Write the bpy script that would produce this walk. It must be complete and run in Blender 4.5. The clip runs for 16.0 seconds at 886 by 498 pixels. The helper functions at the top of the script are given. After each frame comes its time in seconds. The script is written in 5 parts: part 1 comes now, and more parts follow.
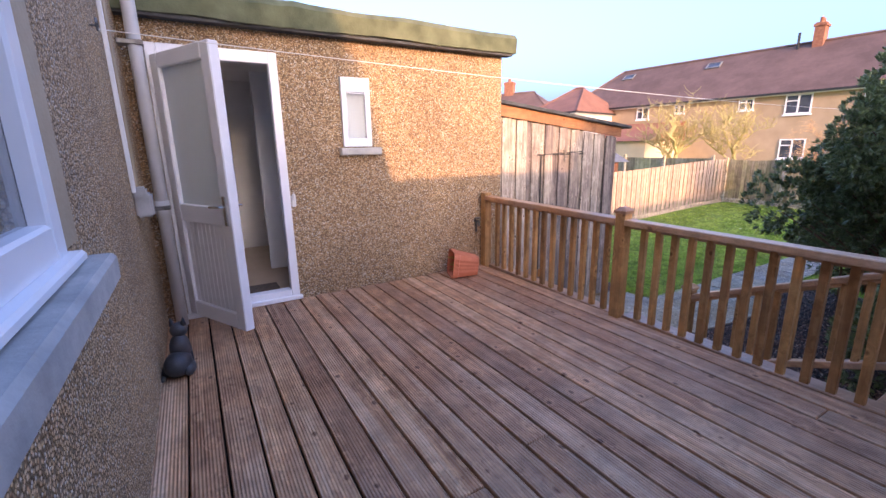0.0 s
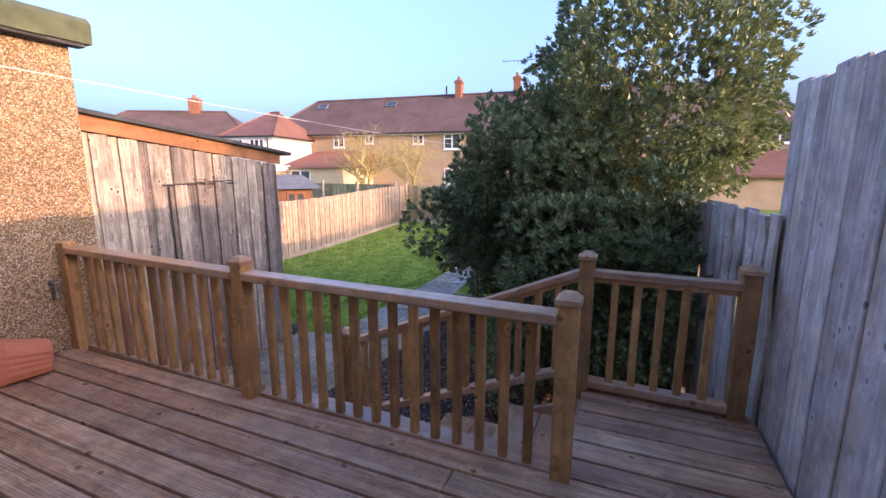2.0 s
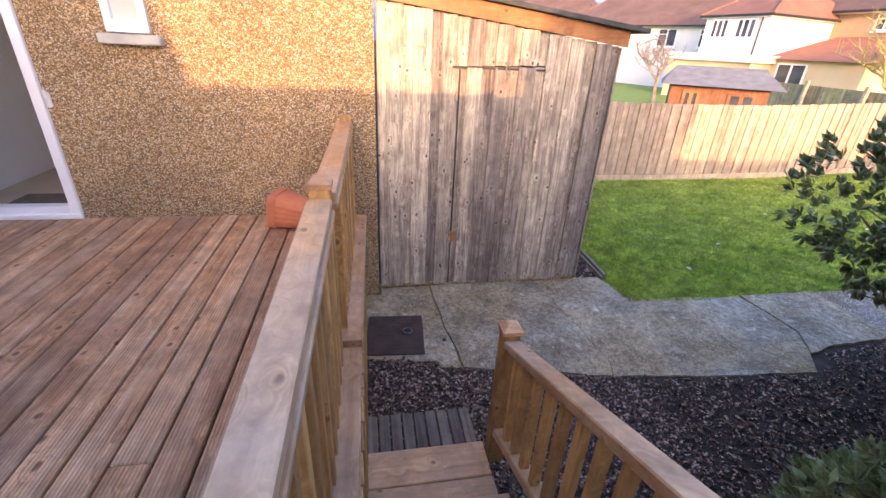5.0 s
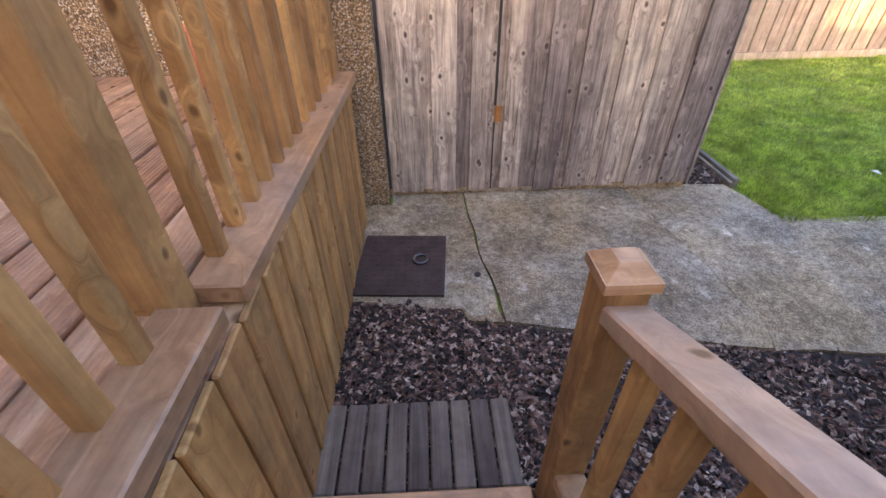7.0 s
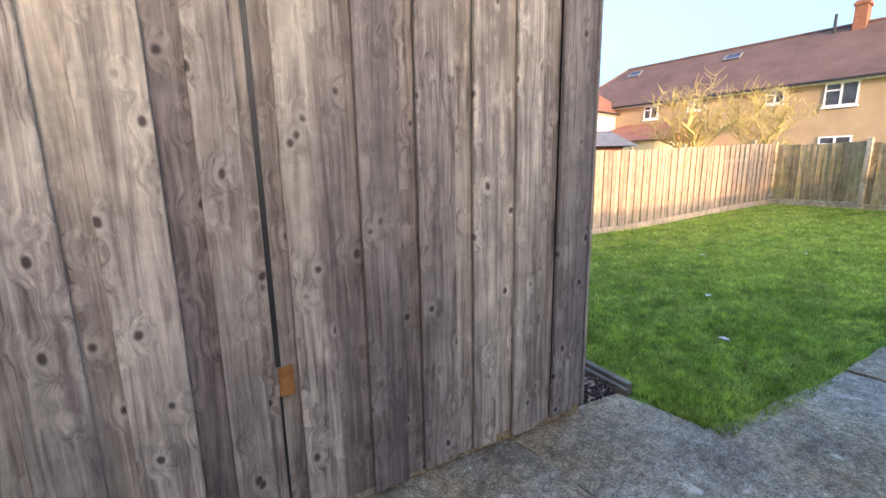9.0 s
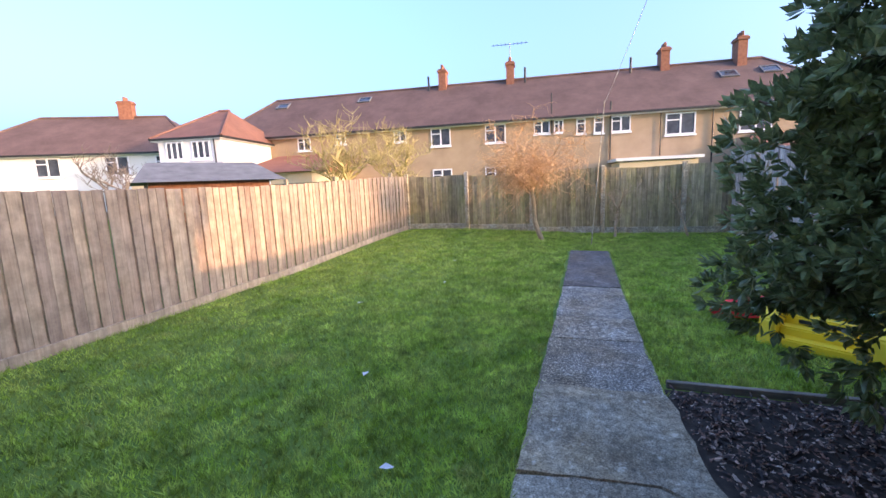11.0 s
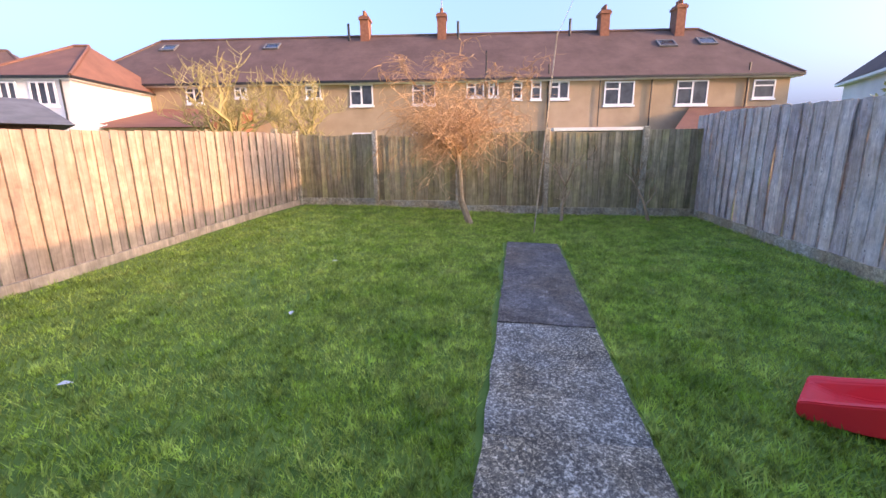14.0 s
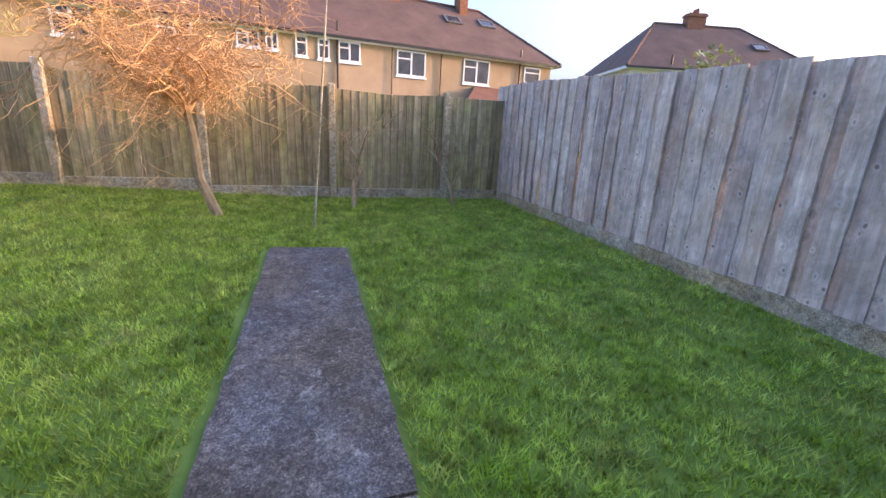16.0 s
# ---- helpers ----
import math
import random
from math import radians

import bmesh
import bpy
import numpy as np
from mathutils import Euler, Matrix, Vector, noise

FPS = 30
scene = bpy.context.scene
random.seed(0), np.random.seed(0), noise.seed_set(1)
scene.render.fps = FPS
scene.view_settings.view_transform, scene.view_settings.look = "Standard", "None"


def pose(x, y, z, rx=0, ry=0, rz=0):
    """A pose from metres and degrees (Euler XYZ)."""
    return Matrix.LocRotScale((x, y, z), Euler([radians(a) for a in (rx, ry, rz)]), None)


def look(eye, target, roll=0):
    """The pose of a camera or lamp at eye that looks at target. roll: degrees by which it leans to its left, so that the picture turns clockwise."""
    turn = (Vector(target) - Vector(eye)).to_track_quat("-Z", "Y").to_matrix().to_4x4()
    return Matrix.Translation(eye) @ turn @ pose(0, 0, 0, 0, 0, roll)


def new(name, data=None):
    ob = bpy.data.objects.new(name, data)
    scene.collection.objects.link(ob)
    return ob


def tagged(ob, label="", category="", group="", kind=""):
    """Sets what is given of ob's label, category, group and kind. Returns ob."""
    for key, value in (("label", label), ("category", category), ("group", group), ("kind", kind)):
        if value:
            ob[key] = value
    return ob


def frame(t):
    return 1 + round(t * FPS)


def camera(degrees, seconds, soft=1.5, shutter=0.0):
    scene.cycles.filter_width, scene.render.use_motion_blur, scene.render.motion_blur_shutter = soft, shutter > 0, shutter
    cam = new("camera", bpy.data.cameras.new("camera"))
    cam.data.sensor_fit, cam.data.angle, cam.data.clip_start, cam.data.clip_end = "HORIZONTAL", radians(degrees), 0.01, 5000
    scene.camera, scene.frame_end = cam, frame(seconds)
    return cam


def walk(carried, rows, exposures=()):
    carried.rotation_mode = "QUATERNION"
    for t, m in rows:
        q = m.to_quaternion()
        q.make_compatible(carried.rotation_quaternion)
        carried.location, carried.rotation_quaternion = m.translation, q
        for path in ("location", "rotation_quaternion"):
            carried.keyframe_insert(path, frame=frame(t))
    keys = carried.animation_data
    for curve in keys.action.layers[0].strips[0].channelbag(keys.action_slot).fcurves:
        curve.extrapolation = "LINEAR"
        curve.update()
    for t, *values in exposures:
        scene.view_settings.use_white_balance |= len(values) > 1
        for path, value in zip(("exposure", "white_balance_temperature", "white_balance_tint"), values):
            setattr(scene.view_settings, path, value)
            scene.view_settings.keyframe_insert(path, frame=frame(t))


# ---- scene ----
cam = camera(92.5, 16.0)
PATH = [
    (0, (-0.293, -0.08, 1.322), (0.687, 1.601, 0.857), -1.1),
    (0.5, (-0.246, -0.022, 1.329), (0.796, 1.638, 0.927), -0.8),
    (1, (-0.042, 0.008, 1.352), (1.283, 1.453, 0.957), -0.8),
    (1.5, (0.289, -0.041, 1.372), (1.893, 1.096, 1.004), -0.4),
    (2, (0.717, -0.048, 1.352), (2.53, 0.712, 0.984), -0.1),
    (2.5, (1.188, -0.133, 1.35), (3.083, 0.388, 0.979), -1.3),
    (3, (1.604, -0.226, 1.366), (3.468, 0.39, 0.988), -0.4),
    (3.5, (2.017, -0.228, 1.38), (3.675, 0.816, 0.979), 1.1),
    (4, (2.334, -0.197, 1.406), (3.49, 1.374, 0.966), 3.2),
    (4.5, (2.534, -0.017, 1.381), (3.224, 1.741, 0.72), 4.2),
    (5, (2.661, 0.212, 1.365), (3.001, 1.983, 0.5), 2.9),
    (5.2, (2.691, 0.29, 1.342), (2.931, 2.032, 0.389), 3.3),
    (7.3, (3.015, 1.508, 0.531), (3.073, 3.111, -0.663), -0.9),
    (7.5, (3.008, 1.649, 0.525), (3.076, 3.245, -0.68), -1.4),
    (8, (3.05, 1.965, 0.405), (3.253, 3.768, -0.445), -1.5),
    (8.5, (3.158, 2.247, 0.413), (3.756, 4.072, -0.15), 0.2),
    (9, (3.28, 2.565, 0.362), (4.248, 4.274, -0.022), -1.0),
    (9.5, (3.575, 2.841, 0.367), (4.857, 4.329, -0.011), -0.9),
    (10, (3.934, 3.012, 0.448), (5.538, 4.149, 0.081), -0.9),
    (10.2, (4.085, 3.063, 0.488), (5.808, 4.032, 0.188), -0.9),
    (12.3, (5.615, 3.149, 0.407), (7.527, 3.573, 0.0), -1.0),
    (12.5, (5.791, 3.168, 0.386), (7.703, 3.575, -0.037), -0.7),
    (13, (6.257, 3.199, 0.368), (8.172, 3.574, -0.067), -2.1),
    (13.5, (6.712, 3.219, 0.364), (8.629, 3.582, -0.077), -0.8),
    (14, (7.221, 3.257, 0.343), (9.143, 3.587, -0.099), -0.6),
    (14.5, (7.718, 3.165, 0.318), (9.666, 3.113, -0.134), 0.6),
    (15, (8.181, 3.073, 0.292), (10.021, 2.456, -0.194), 0.3),
    (15.5, (8.601, 2.962, 0.276), (10.352, 2.155, -0.256), 0.1),
    (16, (9.087, 2.962, 0.24), (10.923, 2.387, -0.305), 3.2),
]
walk(cam, [(t, look(eye, target, roll)) for t, eye, target, roll in PATH],
     [(0, 3.55, 6800, 32), (2, 3.3, 6600, 31), (3.5, 3.6, 7100, 26), (4.5, 3.75, 7700, 29), (5.2, 3.9, 8100, 31), (7.3, 4.25, 8600, 28), (8.1, 4.4, 8500, 23), (9, 3.65, 7300, 17), (9.6, 3.4, 6800, 17), (10.2, 3.35, 6700, 19), (12.5, 3.35, 6800, 27), (14, 3.25, 7100, 30), (14.6, 3.2, 7300, 32), (16, 3.45, 7600, 29)])

G = -0.865            # level of the garden below the deck
rnd = random.Random(7)

# ---- light ----
SUN_TRAVEL = Vector((0.15, 1.0, -0.160)).normalized()
world = bpy.data.worlds.new("world")
scene.world = world
world.use_nodes = True
wn = world.node_tree
sky = wn.nodes.new("ShaderNodeTexSky")
sky.sky_type, sky.sun_disc = "NISHITA", False
sky.sun_elevation = math.asin(-SUN_TRAVEL.z)
sky.sun_rotation = math.atan2(-SUN_TRAVEL.x, -SUN_TRAVEL.y)
sky.air_density, sky.dust_density, sky.ozone_density = 1.0, 8.0, 3.5
haze = wn.nodes.new("ShaderNodeMix")
haze.data_type = "RGBA"
haze.inputs[0].default_value = 0.4
haze.inputs[7].default_value = (0.17, 0.37, 0.92, 1)
wn.links.new(sky.outputs[0], haze.inputs[6])
wn.links.new(haze.outputs[2], wn.nodes["Background"].inputs[0])
wn.nodes["Background"].inputs[1].default_value = 0.15
sun = new("sun", bpy.data.lights.new("sun", "SUN"))
sun.data.energy, sun.data.angle, sun.data.color = 0.5, radians(0.6), (1.0, 0.64, 0.35)
sun.matrix_world = look((0, 0, 0), SUN_TRAVEL)


# ---- materials ----
def ramp(nt, fac, c0, c1, p0=0.3, p1=0.7):
    r = nt.nodes.new("ShaderNodeValToRGB")
    r.color_ramp.elements[0].position, r.color_ramp.elements[1].position = p0, p1
    r.color_ramp.elements[0].color, r.color_ramp.elements[1].color = (*c0, 1), (*c1, 1)
    nt.links.new(fac, r.inputs[0])
    return r.outputs[0]


def mix(nt, kind, fac, a, b):
    m = nt.nodes.new("ShaderNodeMix")
    m.data_type, m.blend_type = "RGBA", kind
    for value, socket in ((fac, m.inputs[0]), (a, m.inputs[6]), (b, m.inputs[7])):
        if isinstance(value, (int, float)):
            socket.default_value = value
        elif isinstance(value, tuple):
            socket.default_value = (*value, 1)
        else:
            nt.links.new(value, socket)
    return m.outputs[2]


def noise_tex(nt, vec, scale, detail=5, rough=0.55, distort=0.0):
    n = nt.nodes.new("ShaderNodeTexNoise")
    n.inputs["Scale"].default_value, n.inputs["Detail"].default_value = scale, detail
    n.inputs["Roughness"].default_value, n.inputs["Distortion"].default_value = rough, distort
    nt.links.new(vec, n.inputs["Vector"])
    return n.outputs[0]


def voro(nt, vec, scale, feature="F1"):
    v = nt.nodes.new("ShaderNodeTexVoronoi")
    v.feature = feature
    v.inputs["Scale"].default_value = scale
    nt.links.new(vec, v.inputs["Vector"])
    return v


def mapped(nt, vec, scale):
    m = nt.nodes.new("ShaderNodeMapping")
    m.inputs["Scale"].default_value = scale
    nt.links.new(vec, m.inputs["Vector"])
    return m.outputs[0]


def bump(nt, height, strength, dist, prev=None):
    b = nt.nodes.new("ShaderNodeBump")
    b.inputs["Strength"].default_value, b.inputs["Distance"].default_value = strength, dist
    nt.links.new(height, b.inputs["Height"])
    if prev:
        nt.links.new(prev, b.inputs["Normal"])
    return b.outputs[0]


def start(name, rough=0.7, metal=0.0):
    m = bpy.data.materials.new(name)
    m.use_nodes = True
    nt = m.node_tree
    p = nt.nodes["Principled BSDF"]
    p.inputs["Roughness"].default_value, p.inputs["Metallic"].default_value = rough, metal
    co = nt.nodes.new("ShaderNodeTexCoord").outputs["Object"]
    return m, nt, p, co


def spread(nt, co):
    """Object coordinates shifted by the object's own random number, and that number."""
    info = nt.nodes.new("ShaderNodeObjectInfo")
    mul = nt.nodes.new("ShaderNodeVectorMath")
    mul.operation = "MULTIPLY_ADD"
    comb = nt.nodes.new("ShaderNodeCombineXYZ")
    for i in range(3):
        nt.links.new(info.outputs["Random"], comb.inputs[i])
    nt.links.new(comb.outputs[0], mul.inputs[0])
    mul.inputs[1].default_value = (37.0, 53.0, 71.0)
    nt.links.new(co, mul.inputs[2])
    return mul.outputs[0], info.outputs["Random"]


def plain(name, c0, c1, scale=6.0, rough=0.6, metal=0.0, bumps=0.15, fine=90.0):
    m, nt, p, co = start(name, rough, metal)
    n = noise_tex(nt, co, scale)
    c = ramp(nt, n, c0, c1)
    nt.links.new(c, p.inputs["Base Color"])
    if bumps:
        nt.links.new(bump(nt, noise_tex(nt, co, fine, 3), bumps, 0.004), p.inputs["Normal"])
    return m


def wood(name, dark, light, axis="z", grain=1.0, knots=True, stain=None, stain_amt=0.5, rough=0.75, grooves=0.0, vary=0.35, streak=None, knot=1.0):
    """Grain along one axis that bends round knots; stain in blots, streaks of another colour along the grain."""
    m, nt, p, co = start(name, rough)
    vec, ran = spread(nt, co)
    s = {"x": (1.1, 22, 22), "y": (22, 1.1, 22), "z": (22, 22, 1.1)}[axis]
    k = {"x": (4.6, 6.5, 6.5), "y": (6.5, 4.6, 6.5), "z": (7.5, 7.5, 5.6)}[axis]
    gvec = mapped(nt, vec, tuple(v * grain for v in s))
    if knots:
        wob = nt.nodes.new("ShaderNodeVectorMath")
        wob.operation = "MULTIPLY_ADD"
        nz = nt.nodes.new("ShaderNodeTexNoise")
        nz.inputs["Scale"].default_value = 14.0
        nt.links.new(vec, nz.inputs["Vector"])
        nt.links.new(nz.outputs["Color"], wob.inputs[0])
        wob.inputs[1].default_value = (0.16, 0.16, 0.16)
        nt.links.new(mapped(nt, vec, k), wob.inputs[2])
        v = voro(nt, wob.outputs[0], 1.35)
        near = ramp(nt, v.outputs["Distance"], (1, 1, 1), (0, 0, 0), 0.05, 0.5)
        bend = nt.nodes.new("ShaderNodeVectorMath")
        bend.operation = "MULTIPLY_ADD"
        nt.links.new(near, bend.inputs[0])
        bend.inputs[1].default_value = (1.2, 1.2, 0.3)
        nt.links.new(gvec, bend.inputs[2])
        gvec = bend.outputs[0]
    g = noise_tex(nt, gvec, 1.0, 7, 0.66, 0.9)
    c = ramp(nt, g, dark, light, 0.34, 0.66)
    blot = noise_tex(nt, vec, 1.7, 3)
    if stain:
        c = mix(nt, "MIX", ramp(nt, blot, (0, 0, 0), (stain_amt,) * 3, 0.42, 0.7), c, stain)
    if streak:
        lng = noise_tex(nt, mapped(nt, vec, tuple(0.5 * q for q in s)), 0.9, 5, 0.6, 1.2)
        c = mix(nt, "MIX", ramp(nt, lng, (0, 0, 0), (0.8,) * 3, 0.5, 0.68), c, streak)
    c = mix(nt, "MULTIPLY", 1.0, c, ramp(nt, noise_tex(nt, vec, 5.5, 5, 0.7), (0.72,) * 3, (1.18,) * 3, 0.35, 0.65))
    h = g
    if knots:
        halo = ramp(nt, v.outputs["Distance"], (0.35, 0.35, 0.35), (0, 0, 0), 0.12 * knot, 0.3 * knot)
        c = mix(nt, "MIX", halo, c, tuple(min(0.8, 1.12 * q) for q in light))
        spot = ramp(nt, v.outputs["Distance"], (1, 1, 1), (0, 0, 0), 0.075 * knot, 0.15 * knot)
        c = mix(nt, "MIX", spot, c, tuple(0.6 * q for q in dark))
        h = mix(nt, "MIX", halo, g, (0.65, 0.65, 0.65))
    t = ramp(nt, ran, (1 - vary, 0.94 * (1 - vary), 0.96 * (1 - vary)), (1 + 0.25 * vary, 1 + 0.2 * vary, 1 + 0.05 * vary), 0.0, 1.0)
    c = mix(nt, "MULTIPLY", 1.0, c, t)
    nt.links.new(c, p.inputs["Base Color"])
    nrm = bump(nt, h, 0.5, 0.004)
    if grooves:
        w = nt.nodes.new("ShaderNodeTexWave")
        w.bands_direction = "X"
        w.inputs["Scale"].default_value = grooves
        nt.links.new(co, w.inputs["Vector"])
        nrm = bump(nt, w.outputs[1], 0.7, 0.005, nrm)
    nt.links.new(nrm, p.inputs["Normal"])
    return m


def pebbledash(name):
    m, nt, p, co = start(name, 0.8)
    v = voro(nt, co, 104.0)
    sep = nt.nodes.new("ShaderNodeSeparateColor")
    nt.links.new(v.outputs["Color"], sep.inputs[0])
    r = nt.nodes.new("ShaderNodeValToRGB")
    stops = ((0.0, (0.16, 0.09, 0.05)), (0.2, (0.42, 0.25, 0.12)), (0.5, (0.66, 0.43, 0.22)), (0.82, (0.76, 0.56, 0.36)), (0.98, (0.85, 0.80, 0.68)))
    r.color_ramp.elements[0].color, r.color_ramp.elements[1].color = (*stops[0][1], 1), (*stops[-1][1], 1)
    r.color_ramp.elements[1].position = stops[-1][0]
    for q, c in stops[1:-1]:
        r.color_ramp.elements.new(q).color = (*c, 1)
    nt.links.new(sep.outputs[0], r.inputs[0])
    gap = ramp(nt, v.outputs["Distance"], (1, 1, 1), (0, 0, 0), 0.35, 0.75)
    c = mix(nt, "MIX", gap, (0.22, 0.145, 0.08), r.outputs[0])
    big = ramp(nt, noise_tex(nt, co, 1.3, 4), (0.78, 0.78, 0.8), (1.12, 1.1, 1.05))
    nt.links.new(mix(nt, "MULTIPLY", 1.0, c, big), p.inputs["Base Color"])
    nt.links.new(bump(nt, gap, 0.9, 0.008), p.inputs["Normal"])
    return m


def concrete(name, c0, c1, spots, spot_amt):
    m, nt, p, co = start(name, 0.85)
    vec, ran = spread(nt, co)
    c = ramp(nt, noise_tex(nt, vec, 1.6, 6, 0.65), c0, c1, 0.3, 0.7)
    agg = noise_tex(nt, vec, 62, 5, 0.8)
    c = mix(nt, "MIX", ramp(nt, agg, (0, 0, 0), (spot_amt,) * 3, 0.5, 0.57), c, spots)
    c = mix(nt, "MULTIPLY", 1.0, c, ramp(nt, noise_tex(nt, vec, 120, 4, 0.8), (0.42,) * 3, (1.28,) * 3, 0.38, 0.6))
    c = mix(nt, "MULTIPLY", 1.0, c, ramp(nt, noise_tex(nt, vec, 21, 5, 0.75), (0.62, 0.60, 0.57), (1.14,) * 3, 0.38, 0.58))
    c = mix(nt, "MULTIPLY", 1.0, c, ramp(nt, noise_tex(nt, vec, 3.7, 5, 0.7), (0.70, 0.66, 0.60), (1.14,) * 3, 0.36, 0.62))
    c = mix(nt, "MULTIPLY", 1.0, c, ramp(nt, noise_tex(nt, vec, 1.3, 4, 0.6), (1.05, 0.93, 0.76), (0.95, 0.97, 1.0), 0.4, 0.6))
    lich = noise_tex(nt, vec, 9, 6, 0.75)
    c = mix(nt, "MIX", ramp(nt, lich, (0, 0, 0), (0.75,) * 3, 0.6, 0.7), c, tuple(1.3 * q for q in spots))
    c = mix(nt, "MULTIPLY", 1.0, c, ramp(nt, ran, (0.85,) * 3, (1.08,) * 3, 0, 1))
    nt.links.new(c, p.inputs["Base Color"])
    nt.links.new(bump(nt, agg, 0.6, 0.006), p.inputs["Normal"])
    return m


def chips(name):
    """Splinters of bark: most nearly black-brown, some red-brown, a few pale."""
    m, nt, p, co = start(name, 0.75)
    v = voro(nt, co, 58.0)
    sep = nt.nodes.new("ShaderNodeSeparateColor")
    nt.links.new(v.outputs["Color"], sep.inputs[0])
    r = nt.nodes.new("ShaderNodeValToRGB")
    r.color_ramp.elements[0].color, r.color_ramp.elements[1].color = (0.016, 0.010, 0.009, 1), (0.62, 0.48, 0.38, 1)
    for q, c in ((0.4, (0.05, 0.03, 0.024)), (0.68, (0.17, 0.085, 0.058)), (0.86, (0.34, 0.22, 0.16))):
        r.color_ramp.elements.new(q).color = (*c, 1)
    nt.links.new(sep.outputs[0], r.inputs[0])
    nt.links.new(mix(nt, "MULTIPLY", 1.0, r.outputs[0], ramp(nt, noise_tex(nt, co, 90, 4, 0.7), (0.5,) * 3, (1.2,) * 3)), p.inputs["Base Color"])
    nt.links.new(bump(nt, noise_tex(nt, co, 140, 3), 0.5, 0.004), p.inputs["Normal"])
    return m


def roof_tiles(name, c0, c1):
    m, nt, p, co = start(name, 0.85)
    c = ramp(nt, noise_tex(nt, co, 0.7, 6, 0.7), c0, c1)
    fine = noise_tex(nt, co, 9, 4, 0.8)
    c = mix(nt, "MIX", ramp(nt, fine, (0, 0, 0), (0.5,) * 3, 0.6, 0.75), c, (0.26, 0.2, 0.13))
    nt.links.new(c, p.inputs["Base Color"])
    w = nt.nodes.new("ShaderNodeTexWave")
    w.bands_direction, w.wave_profile = "Z", "SAW"
    w.inputs["Scale"].default_value = 1.7
    nt.links.new(co, w.inputs["Vector"])
    nt.links.new(bump(nt, w.outputs[1], 0.6, 0.03), p.inputs["Normal"])
    return m


def glass_mat(name, tint, rough):
    m, nt, p, co = start(name, rough)
    p.inputs["Base Color"].default_value = (*tint, 1)
    p.inputs["Transmission Weight"].default_value = 0.6 if rough > 0.2 else 1.0
    p.inputs["IOR"].default_value = 1.45
    if rough > 0.2:
        nt.links.new(bump(nt, noise_tex(nt, co, 120, 2), 0.3, 0.003), p.inputs["Normal"])
    return m


def leaf_mat(name, c0, c1, scale=1.5, rough=0.42, trans=0.25, dry=None):
    m, nt, p, co = start(name, rough)
    c = ramp(nt, noise_tex(nt, co, scale, 4), c0, c1)
    c = mix(nt, "MULTIPLY", 1.0, c, ramp(nt, noise_tex(nt, co, 17, 4, 0.7), (0.42,) * 3, (1.6,) * 3, 0.34, 0.66))
    if dry:
        c = mix(nt, "MIX", ramp(nt, noise_tex(nt, co, 3.1, 6, 0.7), (0, 0, 0), (0.6,) * 3, 0.57, 0.72), c, dry)
        c = mix(nt, "MULTIPLY", 1.0, c, ramp(nt, noise_tex(nt, co, 5.0, 3, 0.6), (0.72,) * 3, (1.2,) * 3, 0.36, 0.62))
    nt.links.new(c, p.inputs["Base Color"])
    tr = nt.nodes.new("ShaderNodeBsdfTranslucent")
    nt.links.new(c, tr.inputs[0])
    ms = nt.nodes.new("ShaderNodeMixShader")
    ms.inputs[0].default_value = trans
    out = nt.nodes["Material Output"]
    nt.links.new(p.outputs[0], ms.inputs[1])
    nt.links.new(tr.outputs[0], ms.inputs[2])
    nt.links.new(ms.outputs[0], out.inputs[0])
    return m


M_DECK = wood("deck_wood", (0.33, 0.15, 0.075), (0.73, 0.42, 0.23), "y", 1.2, True, (0.58, 0.42, 0.29), 0.5, 0.55, 22.0, 0.3, (0.74, 0.51, 0.34))
M_RAIL = wood("treated_rail_wood", (0.42, 0.20, 0.065), (0.74, 0.43, 0.17), "z", 0.8, True, (0.36, 0.22, 0.09), 0.35, 0.65, 0, 0.35)
M_RAILY = wood("treated_rail_wood_long", (0.40, 0.21, 0.10), (0.64, 0.39, 0.21), "y", 0.8, True, (0.56, 0.46, 0.37), 0.6, 0.3, 0, 0.2)
M_RAILX = wood("treated_rail_wood_cross", (0.40, 0.205, 0.09), (0.64, 0.38, 0.20), "x", 0.8, True, (0.50, 0.39, 0.29), 0.5, 0.36, 0, 0.2)
M_SHED = wood("weathered_shed_wood", (0.17, 0.13, 0.115), (0.72, 0.645, 0.56), "z", 2.1, True, (0.62, 0.56, 0.46), 0.5, 0.8, 0, 0.55, (0.17, 0.13, 0.13), 1.0)
M_SHEDX = wood("shed_fascia_wood", (0.26, 0.11, 0.05), (0.40, 0.20, 0.09), "x", 0.8, True, None, 0, 0.75, 0, 0.1)
M_FENCE_L = wood("pale_fence_wood", (0.38, 0.27, 0.185), (0.58, 0.45, 0.33), "z", 1.2, False, (0.50, 0.41, 0.33), 0.5, 0.8, 0, 0.25, (0.36, 0.28, 0.21))
M_FENCE_B = wood("green_fence_wood", (0.29, 0.235, 0.13), (0.58, 0.48, 0.30), "z", 1.2, False, (0.38, 0.36, 0.12), 0.6, 0.85, 0, 0.35, (0.22, 0.19, 0.09))
M_FENCE_R = wood("silver_fence_wood", (0.42, 0.37, 0.33), (0.80, 0.745, 0.68), "z", 1.3, True, (0.54, 0.44, 0.33), 0.7, 0.8, 0, 0.25, (0.46, 0.38, 0.29), 0.9)
M_EDGE = wood("edging_wood", (0.12, 0.1, 0.075), (0.28, 0.25, 0.2), "y", 0.9, False, None, 0, 0.85)
